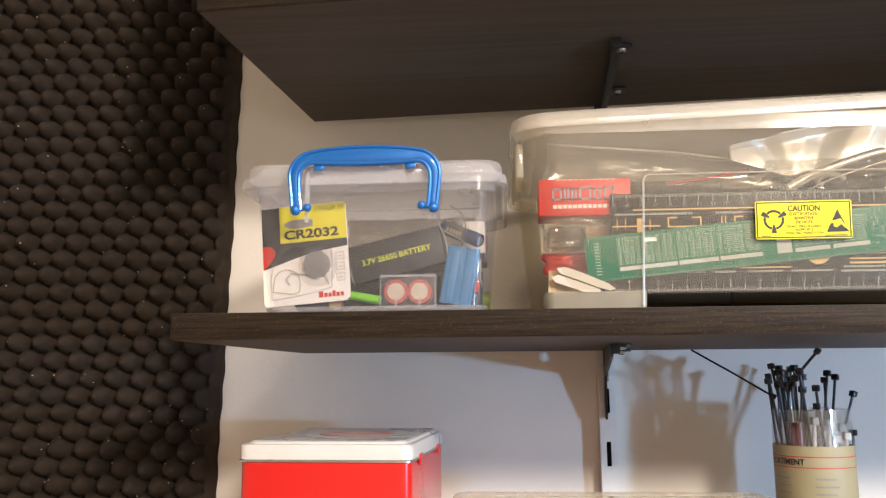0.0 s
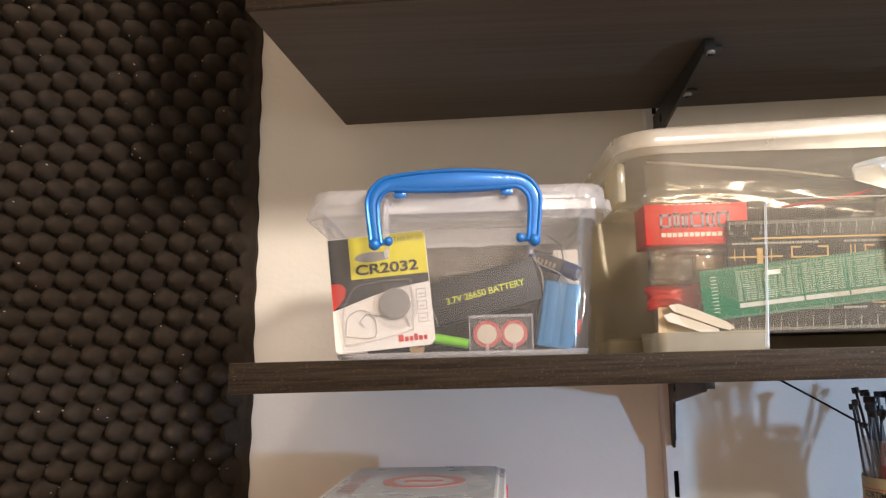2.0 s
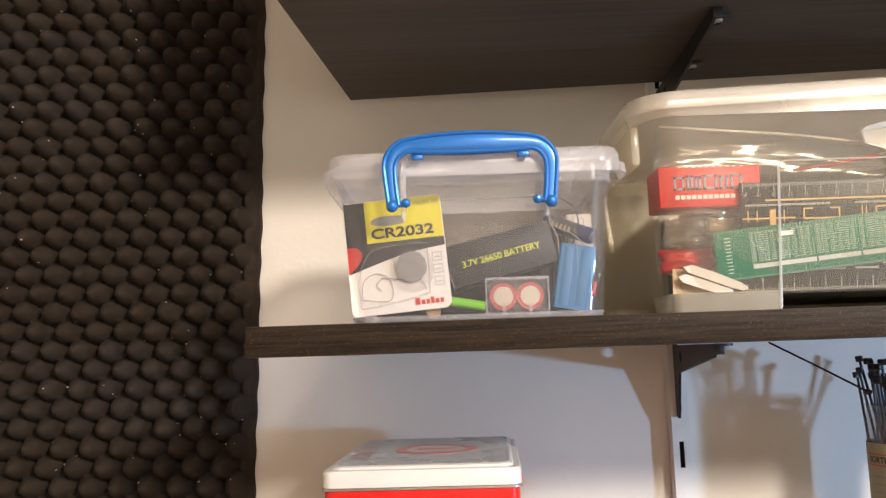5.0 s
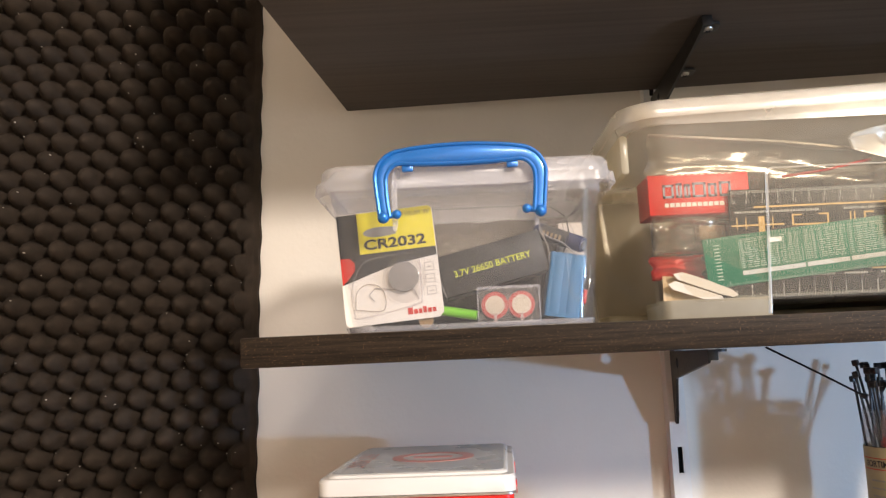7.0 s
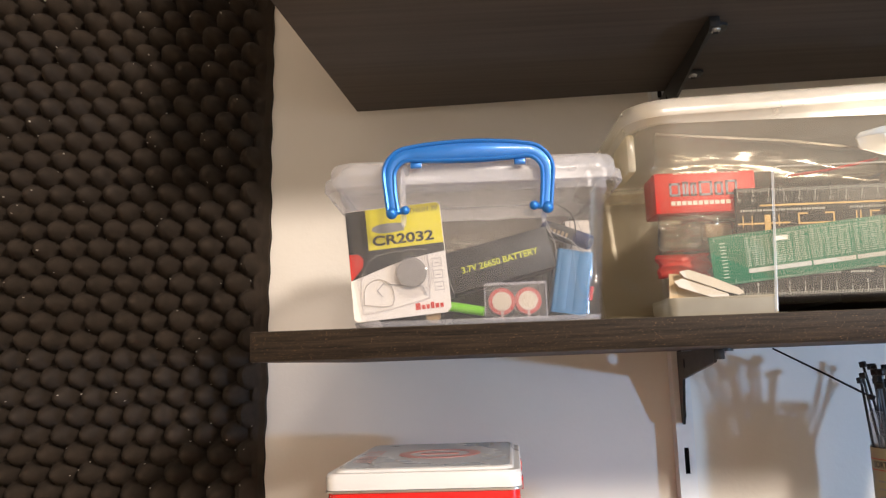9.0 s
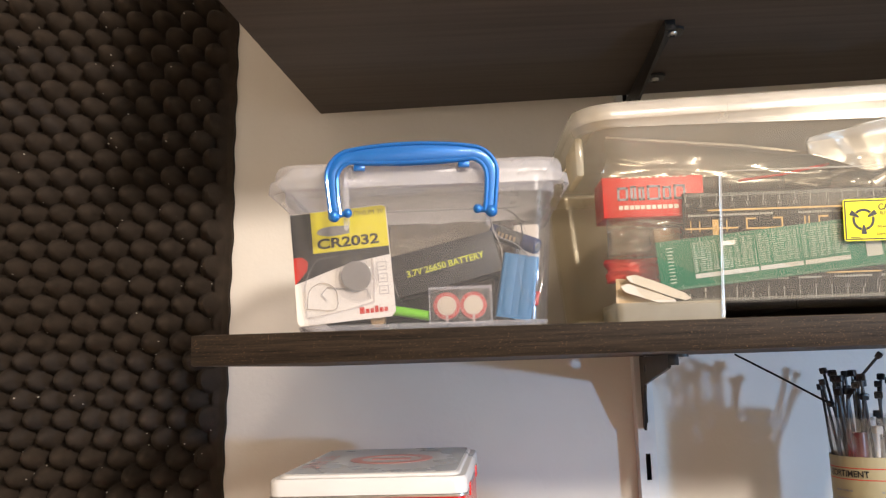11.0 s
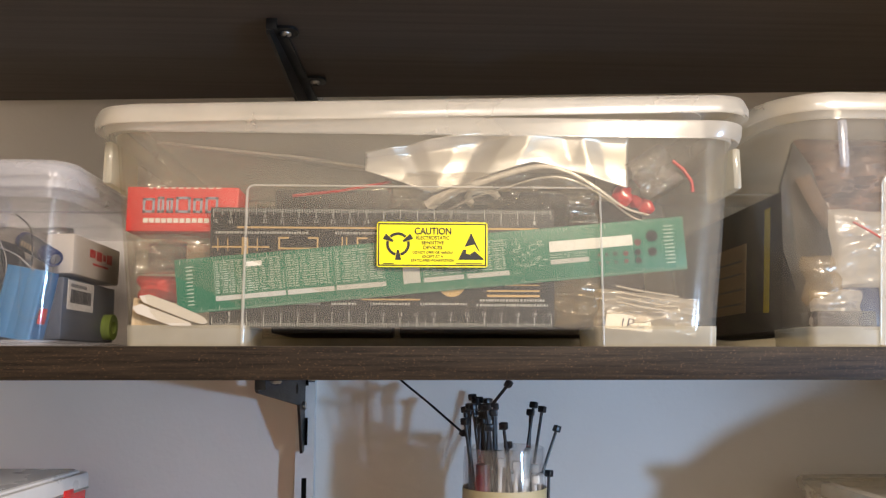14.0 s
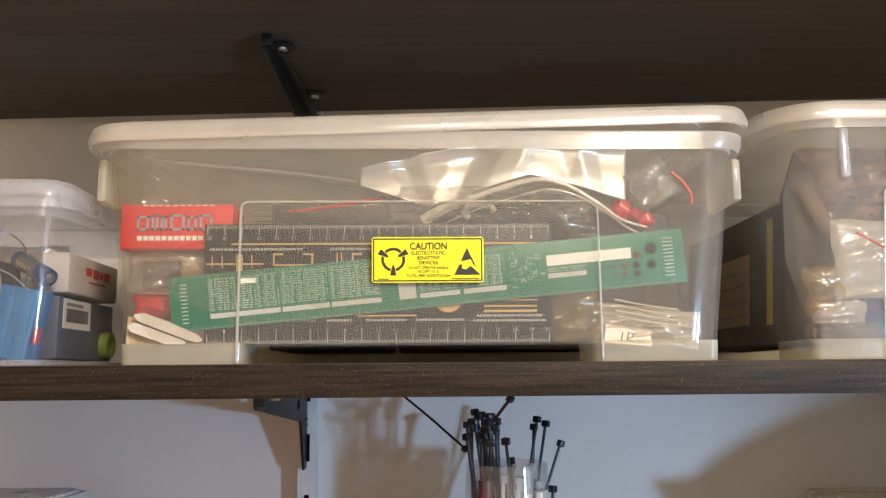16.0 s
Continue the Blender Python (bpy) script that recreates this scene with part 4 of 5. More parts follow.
def green_ruler():
    L, H = 0.2885, 0.0305
    root = thing("circuit_board_ruler", pose(0.0335, -0.0160, 1.5172, 5, -5.35, 0), "green circuit-board ruler with white tables, leaning aslant", "ruler", "rulers in the box")
    bm = block(0, L, 0, 0.0016, 0, H, 0.0003)
    part("board", bm, PCBG, root)
    rnd = random.Random(7)
    y0, y1 = -0.0003, -0.0001
    ticks = []
    for i in range(286):
        x = 0.003 + i * 0.001
        ln = 0.0032 if i % 10 == 0 else 0.0014
        ticks += [(x - 0.0001, x + 0.0001, 0.0004, ln)]
        if i % 2 == 0:
            ticks += [(x - 0.00012, x + 0.00012, H - (0.0034 if i % 24 == 0 else 0.0016), H - 0.0004)]
    for z in [0.0045 + 0.0021 * k for k in range(11)]:
        ticks.append((0.006, 0.0095, z, z + 0.0006))
        ticks.append((L - 0.012, L - 0.0065, z, z + 0.0006))
    tagged(part("scale", bars(ticks, y0, y1), SILKDIM, root, "fine white scale", smooth=False), kind="stuff")
    # tables of small figures, in columns with pale foot rows
    figs, foots = [], []
    for xa, xb, za, zb in ((0.0215, 0.0600, 0.0062, 0.0278), (0.0612, 0.0872, 0.0062, 0.0282), (0.0884, 0.1160, 0.0062, 0.0282), (0.1375, 0.1600, 0.0062, 0.0262), (0.1620, 0.1860, 0.0062, 0.0262), (0.2100, 0.2320, 0.0100, 0.0155)):
        cols = max(2, round((xb - xa) / 0.0043))
        step = (xb - xa) / cols
        for k in range(cols):
            x, z = xa + k * step, zb - 0.0012
            wide = rnd.uniform(0.45, 0.72)
            while z > za + 0.0030:
                a = x + 0.0005 + rnd.uniform(0, 0.0004)
                figs.append((a, a + step * wide * rnd.uniform(0.6, 1.0), z, z + 0.00055))
                if rnd.random() < 0.5:
                    figs.append((x + step * 0.80, x + step * 0.93, z, z + 0.0007))
                z -= 0.00128
            figs.append((x, x + 0.00015, za + 0.0026, zb))
        figs.append((xa, xb, zb - 0.0002, zb))
        foots.append((xa, xb, za - 0.0005, za + 0.0022))
    figs += [(0.126, 0.1345, 0.008 + 0.002 * k, 0.0086 + 0.002 * k) for k in range(4)]
    for k in range(46):
        x, z = 0.1890 + rnd.random() * 0.0175, 0.0060 + rnd.random() * 0.0190
        if k % 2:
            figs.append((x, x + rnd.uniform(0.0010, 0.0034), z, z + 0.00035))
        else:
            figs.append((x, x + 0.00035, z, z + rnd.uniform(0.0010, 0.0030)))
    tagged(part("tables", bars(figs, y0, y1), SILKDIM, root, "tables of tiny white figures", smooth=False), kind="stuff")
    part("table_feet", bars(foots, y0 - 0.0002, y0 - 0.0001), SILK, root, smooth=False)
    part("white_field", bars([(0.2100, 0.2580, 0.0165, 0.0225)], y0 - 0.0001, y1), WHITE, root, "blank white name field")
    part("white_field", bars([(0.0395, 0.0480, 0.0235, 0.0262)], y0 - 0.0002, y0 - 0.0001), WHITE, root)
    part("white_field", bars([(0.126, 0.1355, 0.0060, 0.0160)], y0 - 0.0002, y0 - 0.0001), SILK, root)
    for k, (x, z, r) in enumerate(((0.238, 0.0125, 0.0008), (0.2425, 0.0125, 0.0010), (0.2475, 0.0125, 0.0013), (0.2535, 0.0122, 0.0016), (0.2605, 0.0122, 0.0020), (0.2690, 0.0118, 0.0026), (0.238, 0.0078, 0.0007), (0.2425, 0.0078, 0.0008), (0.2475, 0.0078, 0.0010), (0.2535, 0.0078, 0.0013), (0.2605, 0.0076, 0.0019), (0.2695, 0.0208, 0.0034), (0.2610, 0.0178, 0.0020))):
        part("gauge_hole", disc(x, z, r, y0, y1, 20), HOLE if k % 3 else surface("dusky_red_behind", (0.10, 0.02, 0.02), rough=0.6), root)


green_ruler()


def silver_bag():
    """A silvery shielding bag folded over, its mouth pulled up to the lid, and the thick pale edge of a clear bag under it."""
    root = thing("shielding_bag", pose(0.132, 0.004, 1.591), "crinkled silver shielding bag folded over the parts", "bag")
    bm = bmesh.new()
    nx, nz = 90, 26
    rows = []
    tent = lambda q, w: max(0.0, 1 - abs(q) / w)
    for j in range(nz + 1):
        v = j / nz
        row = []
        for i in range(nx + 1):
            u = i / nx
            x = 0.003 + 0.1555 * u + 0.003 * v * u
            bottom = float(np.interp(x, (0.003, 0.043, 0.074, 0.102, 0.119, 0.157), (0.012, -0.001, 0.009, 0.0175, 0.0145, 0.003)))
            top = float(np.interp(x, (0.003, 0.040, 0.074, 0.16), (0.0225, 0.031, 0.0372, 0.0378)))
            z = bottom + (top - bottom) * v
            fold = 0.011 * tent(u - 0.60 - 0.05 * (v - 0.5), 0.20) - 0.006 * tent(u - 0.36 - 0.10 * v, 0.10) + 0.005 * tent(u - 0.86 + 0.05 * v, 0.07) - 0.005 * tent(u - 0.22 + 0.06 * v, 0.06)
            lip = 0.007 * max(0.0, (v - 0.80) / 0.20) ** 1.5
            y = -0.008 - fold * (0.35 + 0.65 * v) + 0.006 * v - lip + 0.0008 * noise.noise((u * 5, v * 2, 1)) + 0.0002 * noise.noise((u * 18, v * 5, 4))
            row.append(bm.verts.new((x, y, z)))
        rows.append(row)
    for a, b in zip(rows, rows[1:]):
        for i in range(nx):
            bm.faces.new((a[i], a[i + 1], b[i + 1], b[i]))
    sheet = part("film", bm, SILVER, root)
    so = sheet.modifiers.new("thick", "SOLIDIFY")
    so.thickness = 0.0004
    pts = smooth([(0.039, -0.013, -0.010), (0.057, -0.013, -0.0005), (0.079, -0.0135, 0.0072), (0.104, -0.014, 0.0140), (0.122, -0.0135, 0.0112), (0.140, -0.013, 0.0010), (0.155, -0.012, -0.0095), (0.170, -0.011, -0.0140)], 5)
    wide = [float(q) for q in np.interp(np.linspace(0, 1, len(pts)), (0, 0.15, 0.4, 0.6, 1), (0.0036, 0.0024, 0.0015, 0.0011, 0.0006))]
    part("hem", tube(pts, wide, 10, flat=0.35), FILMW, root, "pale folded edge of a clear bag")
    part("hem", tube([p + Vector((0.006, 0.003, -0.0055)) for p in pts], 0.0006, 8, flat=0.5), FILMW, root)


silver_bag()
G = "bags in the boxes"
crumpled("plastic_bag", pose(0.006, 0.010, 1.592, 0, 7, 0), 0.175, 0.016, 0.030, clear_plastic("smooth_clear_film", 0.06, (0.95, 0.94, 0.91), 0.07, 0.16, 0.25, 90), "long clear bag with a shiny sealed edge", seed=7, amp=0.0009, freq=34, group=G, flap=FILMW)
crumpled("plastic_bag", pose(0.004, -0.006, 1.541, 0, 0, 0), 0.048, 0.016, 0.024, CRINKLE, "clear crinkled bag with dark parts", seed=8, amp=0.005, freq=60, group=G)
tagged(part("dark_part", block(0.008, 0.034, 0.004, 0.018, 1.545, 1.561, 0.003, 2), DARK), "black part in a clear bag", "part")
tagged(part("tan_connector", block(0.0335, 0.050, -0.005, 0.006, 1.5495, 1.5585, 0.0008), TAN), "small tan connector in a clear bag", "connector")
crumpled("red_pouch", pose(0.004, 0.006, 1.526), 0.034, 0.016, 0.015, RED, "soft red pouch under the ruler", "pouch", seed=9, amp=0.003, freq=40)
for out in ([(0.0120, 1.5275), (0.0175, 1.5285), (0.0300, 1.5240), (0.0470, 1.5165), (0.0505, 1.5132), (0.0475, 1.5120), (0.0400, 1.5140), (0.0145, 1.5240)],
            [(0.0085, 1.5215), (0.0130, 1.5232), (0.0405, 1.5130), (0.0412, 1.5113), (0.0300, 1.5113), (0.0110, 1.5180)]):
    tagged(part("white_strap", plate(out, -0.0168, -0.0155), surface("dull_white_nylon", (0.52, 0.47, 0.40), (0.44, 0.40, 0.34), 0.5)), "flat white plastic strap on the box floor", "strap", "white straps")
tagged(part("paper_slip", plate([(0.0065, 1.5115), (0.036, 1.5115), (0.033, 1.5235), (0.016, 1.5265), (0.0070, 1.5270)], -0.0105, -0.0100), TAN), "tan paper slip lying behind the white straps", "paper")
tagged(part("red_lead", tube([(0.092, 0.004, 1.589), (0.120, 0.003, 1.592), (0.150, 0.004, 1.598)], 0.0009, 8), REDINK), "thin red lead among the bags", "lead")
crumpled("plastic_bag", pose(0.148, 0.002, 1.572), 0.125, 0.03, 0.032, CRINKLE, "clear crinkled bag of dark components", seed=12, amp=0.008, freq=95, group=G)
tagged(part("component_tray", block(0.165, 0.262, 0.020, 0.075, 1.565, 1.598, 0.008, 3), DARK), "dark tray of components inside clear film", "tray")
tagged(part("pale_coil", tube([(0.205 + 0.009 * math.cos(q), 0.006, 1.589 + 0.005 * math.sin(q)) for q in [0.5 * k for k in range(9)]], 0.0022, 10), PAPER), "pale looped lead in a clear bag", "lead")
crumpled("zip_bag", pose(0.302, -0.006, 1.5855, 0, -32, 0), 0.026, 0.012, 0.026, CRINKLE, "small clear zip bag with a red strip", seed=13, amp=0.005, freq=60, group=G)
tagged(part("red_zip_strip", tube([(0.3155, -0.0125, 1.6085), (0.3215, -0.0135, 1.6030), (0.3262, -0.013, 1.5960), (0.3270, -0.012, 1.5900)], 0.0011, 6), REDINK), "red strip of a zip bag", "strip")
REDGLOSS = surface("glossy_red_plastic", (0.60, 0.020, 0.018), (0.40, 0.012, 0.012), 0.22, scale=60, coat=0.6)
for px_, pz_, ra_ in ((0.2895, 1.5905, 0.0062), (0.3030, 1.5842, 0.0052), (0.2975, 1.5868, 0.0040)):
    bm = bmesh.new()
    bmesh.ops.create_uvsphere(bm, u_segments=24, v_segments=14, radius=ra_)
    for v in bm.verts:
        v.co = v.co * (1 + 0.35 * noise.noise(v.co * 260 + Vector((px_ * 900, 0, 0))))
        v.co.y *= 0.7
    pod = tagged(part("red_pod", bm, REDGLOSS), "shiny red plastic part in a clear bag", "part", "red parts in the clear bag")
    pod.matrix_world = Matrix.Translation((px_, 0.004, pz_))
crumpled("plastic_bag", pose(0.244, -0.004, 1.511), 0.030, 0.016, 0.034, clear_plastic("gold_film", 0.26, (0.85, 0.78, 0.62), 0.12, 0.16, 0.6, 70, body=(0.50, 0.38, 0.20)), "gold-tinted crinkled bag of parts", seed=17, amp=0.005, freq=50, group=G)
crumpled("plastic_bag", pose(0.268, -0.006, 1.512, 0, 6, 0), 0.060, 0.018, 0.022, FILMW, "white crinkled bag with a paper note", seed=18, amp=0.006, freq=55, group=G)


for k in range(4):
    tagged(part("zip_ridge", tube(smooth([(0.279, -0.0150, 1.5345 - 0.0030 * k), (0.296, -0.0160, 1.5310 - 0.0030 * k), (0.315, -0.0150, 1.5285 - 0.0030 * k)]), 0.0006, 6), FILMW), "shiny ridge of a clear zip closure", "zip", "zip ridges of the white bag")


def paper_note():
    root = thing("paper_note", pose(0.2725, -0.0135, 1.5105, -6, 5, 0), "cream paper note with handwriting in blue ink", "note")
    part("sheet", plate([(0, 0), (0.027, 0), (0.026, 0.0095), (0.001, 0.0105)], 0, 0.0003), CREAM, root)
    ink = surface("blue_pen_ink", (0.03, 0.03, 0.10), rough=0.5)
    for pts in ([(0.0095, 0.001), (0.0105, 0.0065)], [(0.0125, 0.001), (0.0138, 0.0068), (0.0165, 0.0062), (0.0160, 0.0042), (0.0132, 0.0036), (0.0165, 0.0012)], [(0.018, 0.0018), (0.019, 0.0032), (0.0202, 0.0016), (0.0214, 0.003), (0.0226, 0.0016)]):
        part("handwriting", tube([(x, -0.0003, z) for x, z in pts], 0.0003, 5), ink, root)


paper_note()
tagged(part("dark_carton", block(0.070, 0.150, 0.075, 0.190, 1.5105, 1.6085, 0.001), DARK), "dark carton at the back of the storage box", "carton")
tagged(part("brown_carton", block(0.155, 0.325, 0.085, 0.205, 1.5105, 1.604, 0.001), surface("dark_brown_card", (0.06, 0.045, 0.035), rough=0.7)), "low brown carton at the back of the box", "carton")

# ---- third box: contents ----


def labelled_carton():
    root = thing("labelled_carton", pose(0.3900, 0.020, 1.5110, 0, 4, 0), "black carton with a paper label and a yellow stripe", "carton")
    part("carton", block(0, 0.034, 0, 0.185, 0, 0.088, 0.001), DARK, root)
    lab = part("paper_label", block(-0.0004, -0.0001, 0.055, 0.125, 0.014, 0.062), TAN, root)
    for z in (0.05, 0.041, 0.030, 0.02):
        part("label_line", block(-0.0006, -0.0005, 0.062, 0.115, z, z + 0.0012), GREYINK, lab)
    part("yellow_stripe", block(-0.0004, -0.0001, 0.018, 0.026, 0.012, 0.080), YELLOW, root)


labelled_carton()
crumpled("plastic_bag", pose(0.409, -0.007, 1.535), 0.075, 0.020, 0.046, FILMW, "white parts bag pressed against the box wall", seed=21, amp=0.0028, freq=60, group=G)
tagged(part("red_zip_strip", tube([(0.4170, -0.0205, 1.5715), (0.4280, -0.0210, 1.5650), (0.4400, -0.0205, 1.5580)], 0.0007, 6), REDINK), "red strip of a white zip bag", "strip")
crumpled("plastic_bag", pose(0.408, 0.026, 1.565), 0.085, 0.05, 0.068, surface("brown_bag", (0.30, 0.18, 0.13), (0.06, 0.045, 0.05), 0.35, scale=55), "brown crinkled bag filling the box", seed=22, amp=0.008, freq=80, group=G)
crumpled("plastic_bag", pose(0.394, -0.004, 1.524), 0.022, 0.016, 0.030, clear_plastic("gold_clear_film", 0.30, (0.85, 0.76, 0.58), 0.16, 0.14, 0.5, 90, body=(0.55, 0.40, 0.22)), "gold-tinted bag of small parts", seed=23, amp=0.0025, freq=60, group=G)
crumpled("plastic_bag", pose(0.396, -0.006, 1.5115), 0.030, 0.012, 0.022, FILMW, "small white bag on the box floor", seed=24, amp=0.003, freq=60, group=G)
tagged(part("dark_module", block(0.416, 0.440, -0.004, 0.040, 1.511, 1.536, 0.002), NAVY), "dark blue module on the box floor", "module")
tagged(part("shiny_tray", loft([rounded(0.396, 0.432, -0.014, 0.010, 0.004, 1.5112), rounded(0.396, 0.432, -0.014, 0.010, 0.004, 1.5205)]), clear_plastic("smoky_tray", 0.12, (0.55, 0.52, 0.50), 0.14, 0.06)), "smoky clear tray on the box floor", "tray")
tagged(part("webbing_strap", tube(smooth([(0.404, 0.010, 1.605), (0.410, 0.008, 1.590), (0.419, 0.008, 1.574)]), 0.0052, 10, flat=0.25), surface("brown_webbing", (0.15, 0.09, 0.055), (0.09, 0.055, 0.035), 0.7, scale=200)), "brown webbing strap among the bags", "strap")
tagged(part("black_card", plate([(0.391, 1.560), (0.392, 1.600), (0.4015, 1.628), (0.412, 1.612), (0.423, 1.575), (0.416, 1.545), (0.398, 1.535)], 0.014, 0.017), DARK), "black card standing among the bags", "card")

# ---- under the middle shelf ----
LOW = 1.262


def red_tin():
    root = thing("first_aid_tin", pose(-0.2135, 0.016, LOW, 0, 0, -3), "red tin box with a white hinged lid", "tin box")
    w, d, h = 0.1235, 0.170, 0.137
    o = lambda e, z, r=0.008: rounded(-e, w + e, -e, d + e, r, z, 5)
    part("body", loft([o(-0.001, 0), o(0, 0.001), o(0, h)]), TINRED, root)
    part("seam", loft([o(0.0002, h - 0.0022), o(0.0016, h - 0.0016), o(0.0016, h - 0.0004), o(0.0002, h)], False, False), STEEL, root, "thin steel seam")
    lid = part("lid", loft([o(0.0012, h), o(0.0012, h + 0.0085), o(0.0002, h + 0.0102), o(-0.0035, h + 0.0106), o(-0.0042, h + 0.0120), o(-0.0055, h + 0.0126)]), TINWHITE, root, "white enamelled lid")
    # red print on top of the lid: words toward the back, and a ring mark
    red_soft = surface("faded_red_print", (0.50, 0.22, 0.20), rough=0.4)
    # panel greyed to stand in for the shade on the lid's top
    part("lid_top", loft([o(-0.0060, h + 0.01262), o(-0.0060, h + 0.01275)]), surface("shaded_lid_white", (0.46, 0.47, 0.48), (0.40, 0.41, 0.42), 0.28, scale=12, coat=0.3), lid, "white lid top toned grey for shade")
    pr = text("lid_print", "FIRST AID KIT", 0.078, 0, 0, 0, red_soft, lid, 0.013)
    pr.matrix_local = Matrix(((0, 0, 1, 0.010), (-1, 0, 0, 0.112), (0, -1, 0, h + 0.0131), (0, 0, 0, 1)))
    n = 40
    c = lambda r_, z: [(0.066 + r_ * math.cos(2 * math.pi * k / n), 0.085 + r_ * math.sin(2 * math.pi * k / n), z) for k in range(n)]
    part("ring_mark", loft([c(0.030, h + 0.0128), c(0.030, h + 0.0131), c(0.022, h + 0.0131), c(0.022, h + 0.0128)], False, False), red_soft, lid)
    part("cross_mark", block(0.052, 0.080, 0.080, 0.090, h + 0.0128, h + 0.0131), red_soft, lid)
    for y in (0.03, 0.125):
        part("hinge_tab", block(w + 0.0010, w + 0.0022, y, y + 0.014, h - 0.006, h + 0.002, 0.0004), TINRED, root)


red_tin()


def jar():
    root = thing("cable_tie_jar", pose(0.2345, 0.163, LOW), "clear jar with a buff label, full of cable ties", "jar")
    n = 48
    c = lambda r_, z: [(r_ * math.cos(2 * math.pi * k / n), r_ * math.sin(2 * math.pi * k / n), z) for k in range(n)]
    R = 0.0315
    part("glass", loft([c(R - 0.002, 0), c(R, 0.003), c(R, 0.152), c(R - 0.0008, 0.158), c(R - 0.0008, 0.1655), c(R - 0.002, 0.166), c(R - 0.0022, 0.004)]), CLEAR, root, "clear thin plastic")
    lab = part("label", loft([c(R + 0.0004, 0.02), c(R + 0.0004, 0.1365)], False, False), LABEL, root, "buff paper label with red lines")
    for z in (0.1190, 0.1275):
        part("red_line", loft([c(R + 0.0006, z), c(R + 0.0006, z + 0.0007)], False, False), REDINK, lab)
    pr = text("label_print", "-SORTIMENT", 0.036, 0, 0, 0, INK, lab, 0.0050, bold=0.02)
    for v in pr.data.vertices:
        a = (v.co.x - 0.036) / (R + 0.0008) - math.pi / 2 - 0.56
        v.co = ((R + 0.0008) * math.cos(a), (R + 0.0008) * math.sin(a), 0.1212 + v.co.z)
    rnd = random.Random(2)
    bm = bmesh.new()
    for col in range(2):
        for row in range(8):
            z = 0.110 - 0.006 * row
            a0 = -3.05 + 1.15 * col
            x = 0.0
            while x < 0.5:
                wv = rnd.uniform(0.03, 0.09)
                aa, ab = a0 + x, a0 + x + wv
                q = R + 0.0007
                bm.faces.new([bm.verts.new((q * math.cos(t_), q * math.sin(t_), zz)) for t_, zz in ((aa, z), (ab, z), (ab, z + 0.0014), (aa, z + 0.0014))])
                x += wv + 0.02
    tagged(part("small_print", bm, GREYINK, lab, smooth=False), kind="stuff")


jar()


def cable_tie(tip, foot_, material, label, width=0.0012, head=0.0030):
    tip, foot_ = Vector(tip), Vector(foot_)
    root = thing("cable_tie", Matrix.Translation(foot_), label, "cable tie", "cable ties in the jar")
    mid = (tip + foot_) / 2 + Vector((0.002 * math.sin(tip.x * 900), 0.001, 0))
    part("strap", tube([Vector((0, 0, 0)), mid - foot_, tip - foot_], width, 6, flat=0.45), material, root)
    d = (tip - foot_).normalized()
    bm = block(-head, head, -head * 0.75, head * 0.75, -head * 0.8, head * 0.9, head * 0.25)
    hd = part("head", bm, material, root)
    hd.matrix_local = Matrix.Translation(tip - foot_) @ d.to_track_quat("Z", "Y").to_matrix().to_4x4()
    part("lock_slot", block(-head * 0.45, head * 0.45, -head * 0.8, -head * 0.7, -head * 0.3, head * 0.5), HOLE, hd)


BT, WT = "black nylon cable tie standing in the jar", "natural white nylon cable tie standing in the jar"
jx, jy = 0.2345, 0.163
for dx, dz, dy, fx in ((-0.029, 0.193, 0.006, -0.018), (-0.024, 0.196, -0.004, -0.015), (-0.021, 0.199, 0.004, -0.012), (-0.017, 0.200, 0.010, -0.014), (-0.013, 0.200, -0.003, -0.006), (-0.010, 0.199, 0.006, -0.012),
                       (-0.006, 0.196, 0.000, -0.002), (-0.026, 0.189, 0.011, -0.020), (-0.018, 0.191, -0.010, -0.012), (-0.003, 0.183, -0.012, 0.006), (-0.012, 0.188, 0.012, -0.008), (-0.022, 0.192, 0.000, -0.016), (-0.015, 0.195, 0.006, -0.010), (-0.009, 0.192, -0.006, -0.010), (-0.019, 0.186, -0.004, -0.019), (-0.0265, 0.196, -0.002, -0.022), (-0.006, 0.187, 0.010, 0.000), (-0.014, 0.182, -0.012, -0.016),
                       (0.0280, 0.1955, 0.031, 0.010), (0.0255, 0.1895, 0.032, 0.014), (0.0350, 0.1920, 0.032, 0.017), (0.0445, 0.1775, 0.020, 0.012), (0.0345, 0.1455, 0.002, 0.033), (0.002, 0.168, -0.010, 0.004), (-0.031, 0.186, -0.009, -0.021), (-0.022, 0.202, 0.012, -0.008), (-0.008, 0.190, 0.013, -0.016), (-0.016, 0.197, -0.013, -0.004)):
    dy = dy * 2.1 if dx < 0 else dy
    cable_tie((jx + dx, jy + dy, LOW + dz), (jx + fx, jy + dy * 0.4, LOW + 0.09), TIEB, BT)
cable_tie((jx + 0.001, jy - 0.024, LOW + 0.2135), (jx - 0.020, jy - 0.010, LOW + 0.180), TIEB, "black nylon cable tie leaning out of the jar")
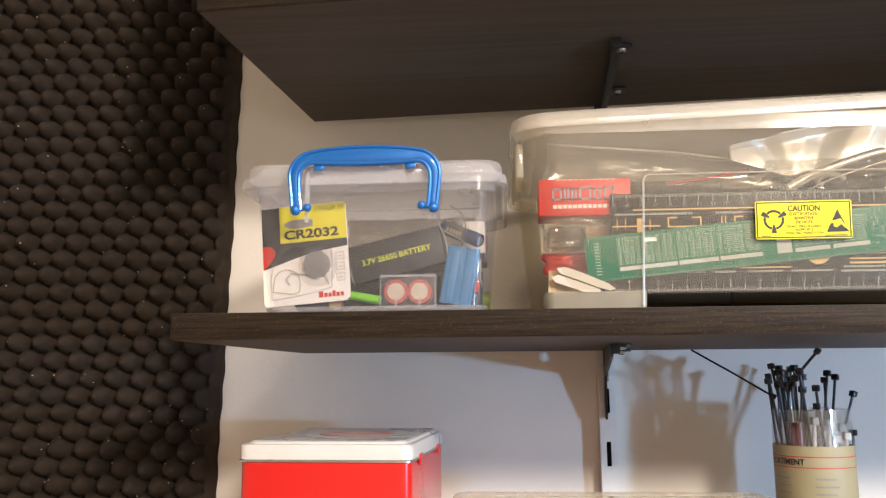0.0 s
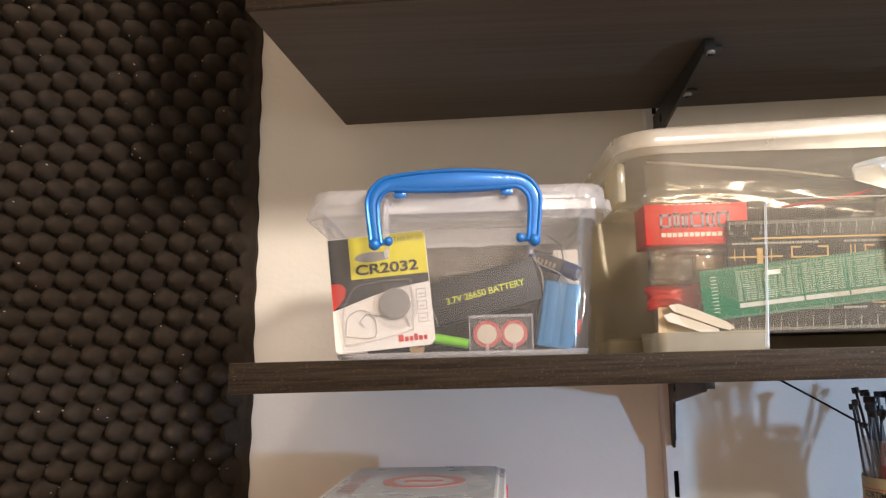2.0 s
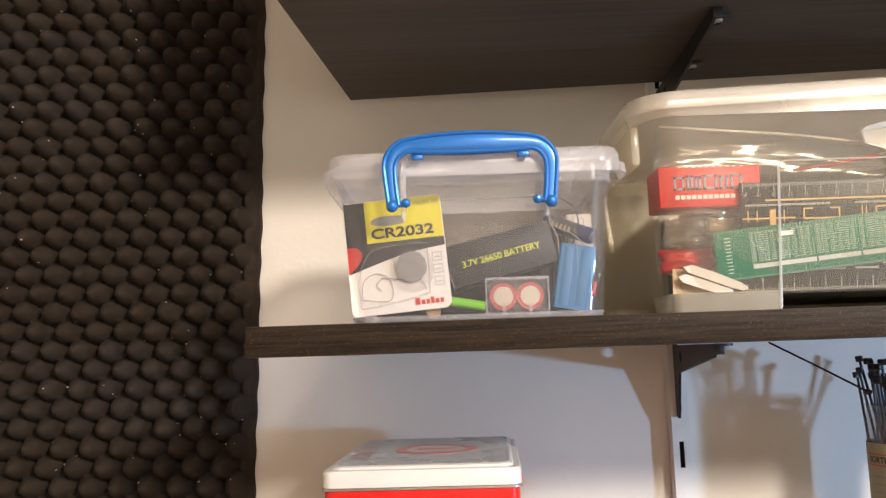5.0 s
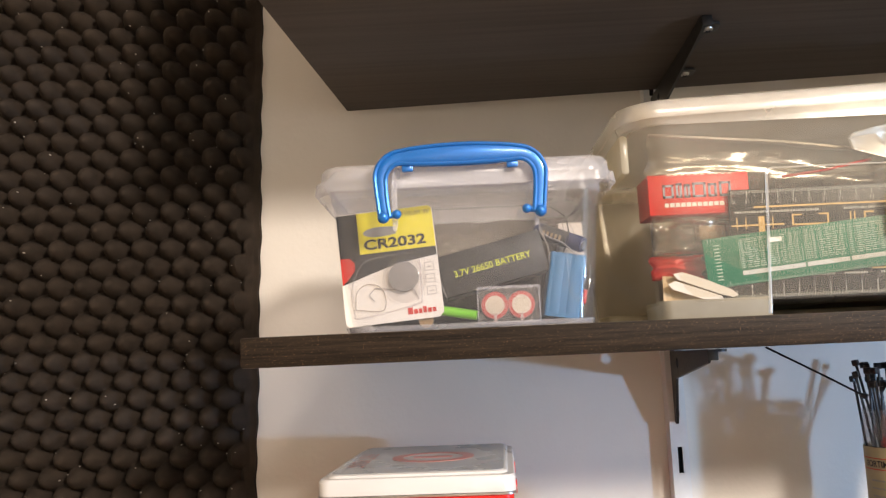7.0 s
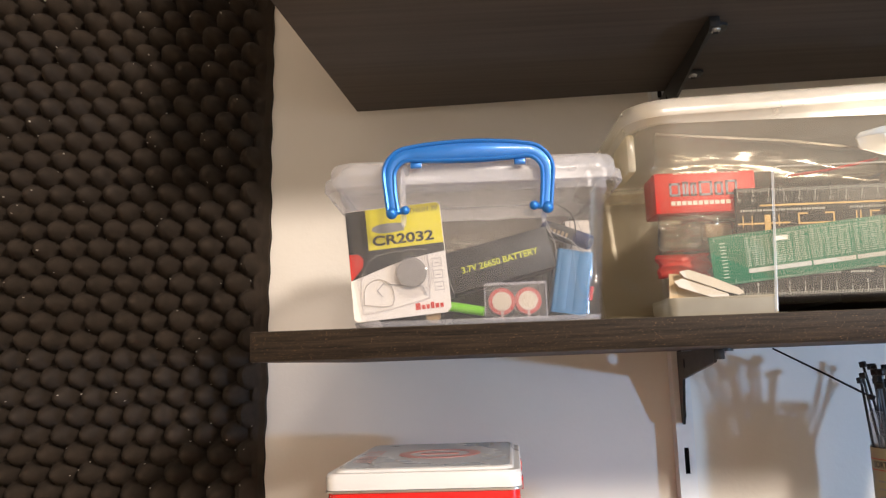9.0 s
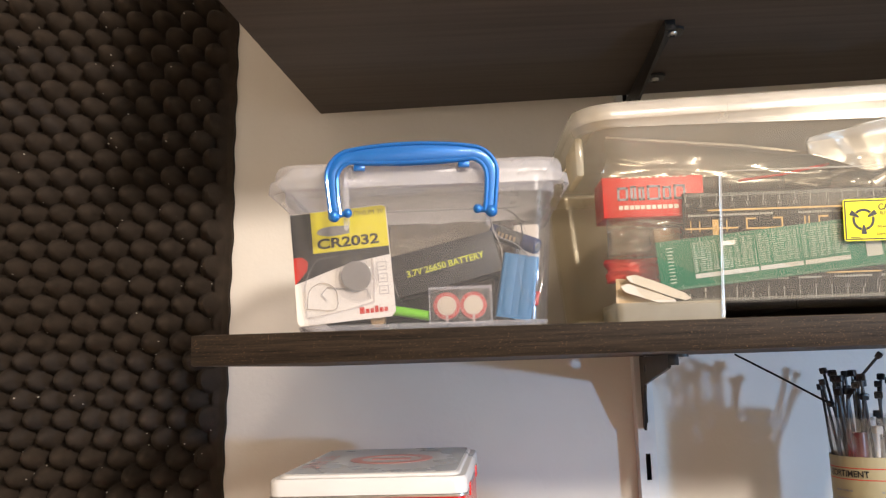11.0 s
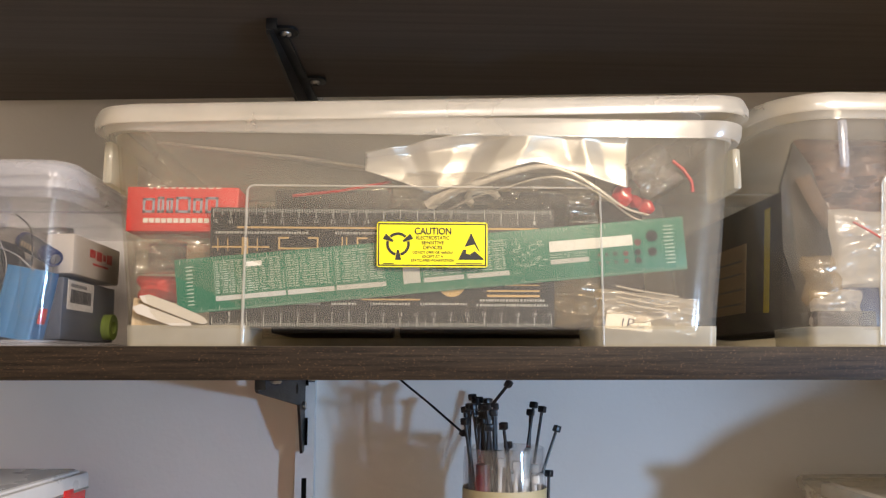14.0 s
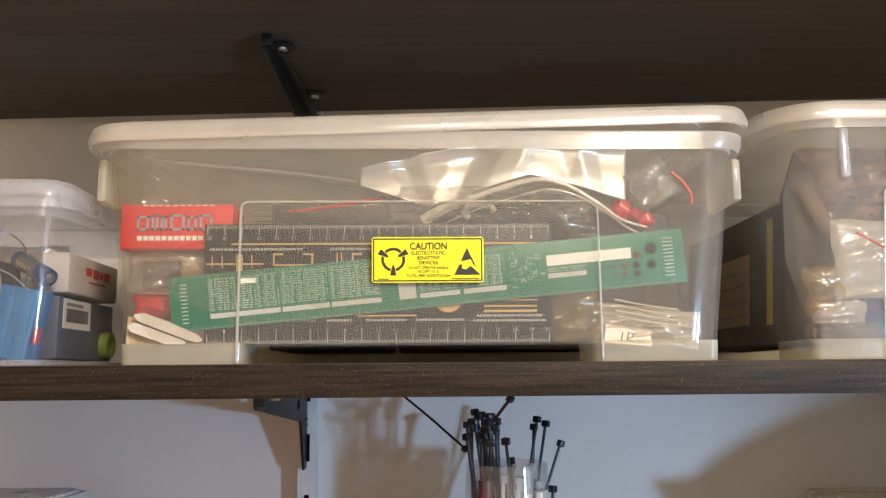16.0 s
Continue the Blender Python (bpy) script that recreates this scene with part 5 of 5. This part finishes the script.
# the long tie whose strap points up to the shelf, its head low at the rim
cable_tie((jx - 0.0315, jy - 0.004, LOW + 0.1765), (jx - 0.084, jy + 0.058, LOW + 0.2185), TIEB, "long black cable tie reaching up to the shelf", 0.0009, 0.0026)
for k in range(22):
    a = 2.4 * k
    q = 0.007 + 0.0011 * k
    x, y = jx + 0.008 + q * 0.7 * math.cos(a), jy + q * math.sin(a)
    r_ = math.hypot(x - jx, y - jy)
    if r_ > 0.028:
        x, y = jx + (x - jx) * 0.028 / r_, jy + (y - jy) * 0.028 / r_
    cable_tie((x, y, LOW + 0.151 + 0.010 * math.sin(k * 1.7)), (x - 0.003, y, LOW + 0.03), TIEW, WT, 0.0014, 0.0036)
tagged(part("red_pen_body", tube([(jx - 0.018, jy - 0.018, LOW + 0.02), (jx - 0.018, jy - 0.019, LOW + 0.155)], 0.0055, 12), surface("maroon_plastic", (0.10, 0.010, 0.016), rough=0.3)), "maroon marker standing in the jar", "marker")


def food_box(m, w, d, h, label):
    root = thing("low_clear_box", m, label, "storage box", "low clear boxes")
    o = lambda e, z: rounded(-e, w + e, -e, d + e, 0.014, z, 6)
    part("body", loft([o(-0.004, 0), o(0.0, h - 0.006), o(-0.0013, h - 0.006), o(-0.0053, 0.0015)]), PPM, root)
    part("lid", loft([o(0.004, h - 0.010), o(0.0045, h - 0.003), o(0.003, h - 0.0005), o(-0.004, h), o(-0.007, h - 0.002), o(0.0025, h - 0.004), o(0.003, h - 0.010)], True, False), PPM, root, "milky snap lid")


food_box(pose(-0.060, 0.030, LOW), 0.220, 0.045, 0.108, "low clear plastic box with a milky lid")
food_box(pose(0.484, 0.080, LOW), 0.20, 0.13, 0.138, "clear plastic box with a milky lid on the low shelf")
# lumpy unseen pouch, added for the curved shade on the wall's lower right
bm = bmesh.new()
bmesh.ops.create_uvsphere(bm, u_segments=40, v_segments=24, radius=1.0)
for v in bm.verts:
    lump = 1 + 0.08 * noise.noise(v.co * 2.3)
    v.co = Vector((v.co.x * 0.155 * lump, v.co.y * 0.055 * lump, max(-0.078, v.co.z * 0.098 * lump) + 0.0785))
pouch = tagged(part("shade_pouch", bm, surface("dark_grey_cloth", (0.10, 0.09, 0.085), (0.06, 0.055, 0.05), 0.9, scale=60, bump=0.4, bump_scale=700)), "lumpy dark grey cloth pouch added unseen to shade the wall", "pouch")
pouch.matrix_world = Matrix.Translation((0.660, 0.036, LOW))
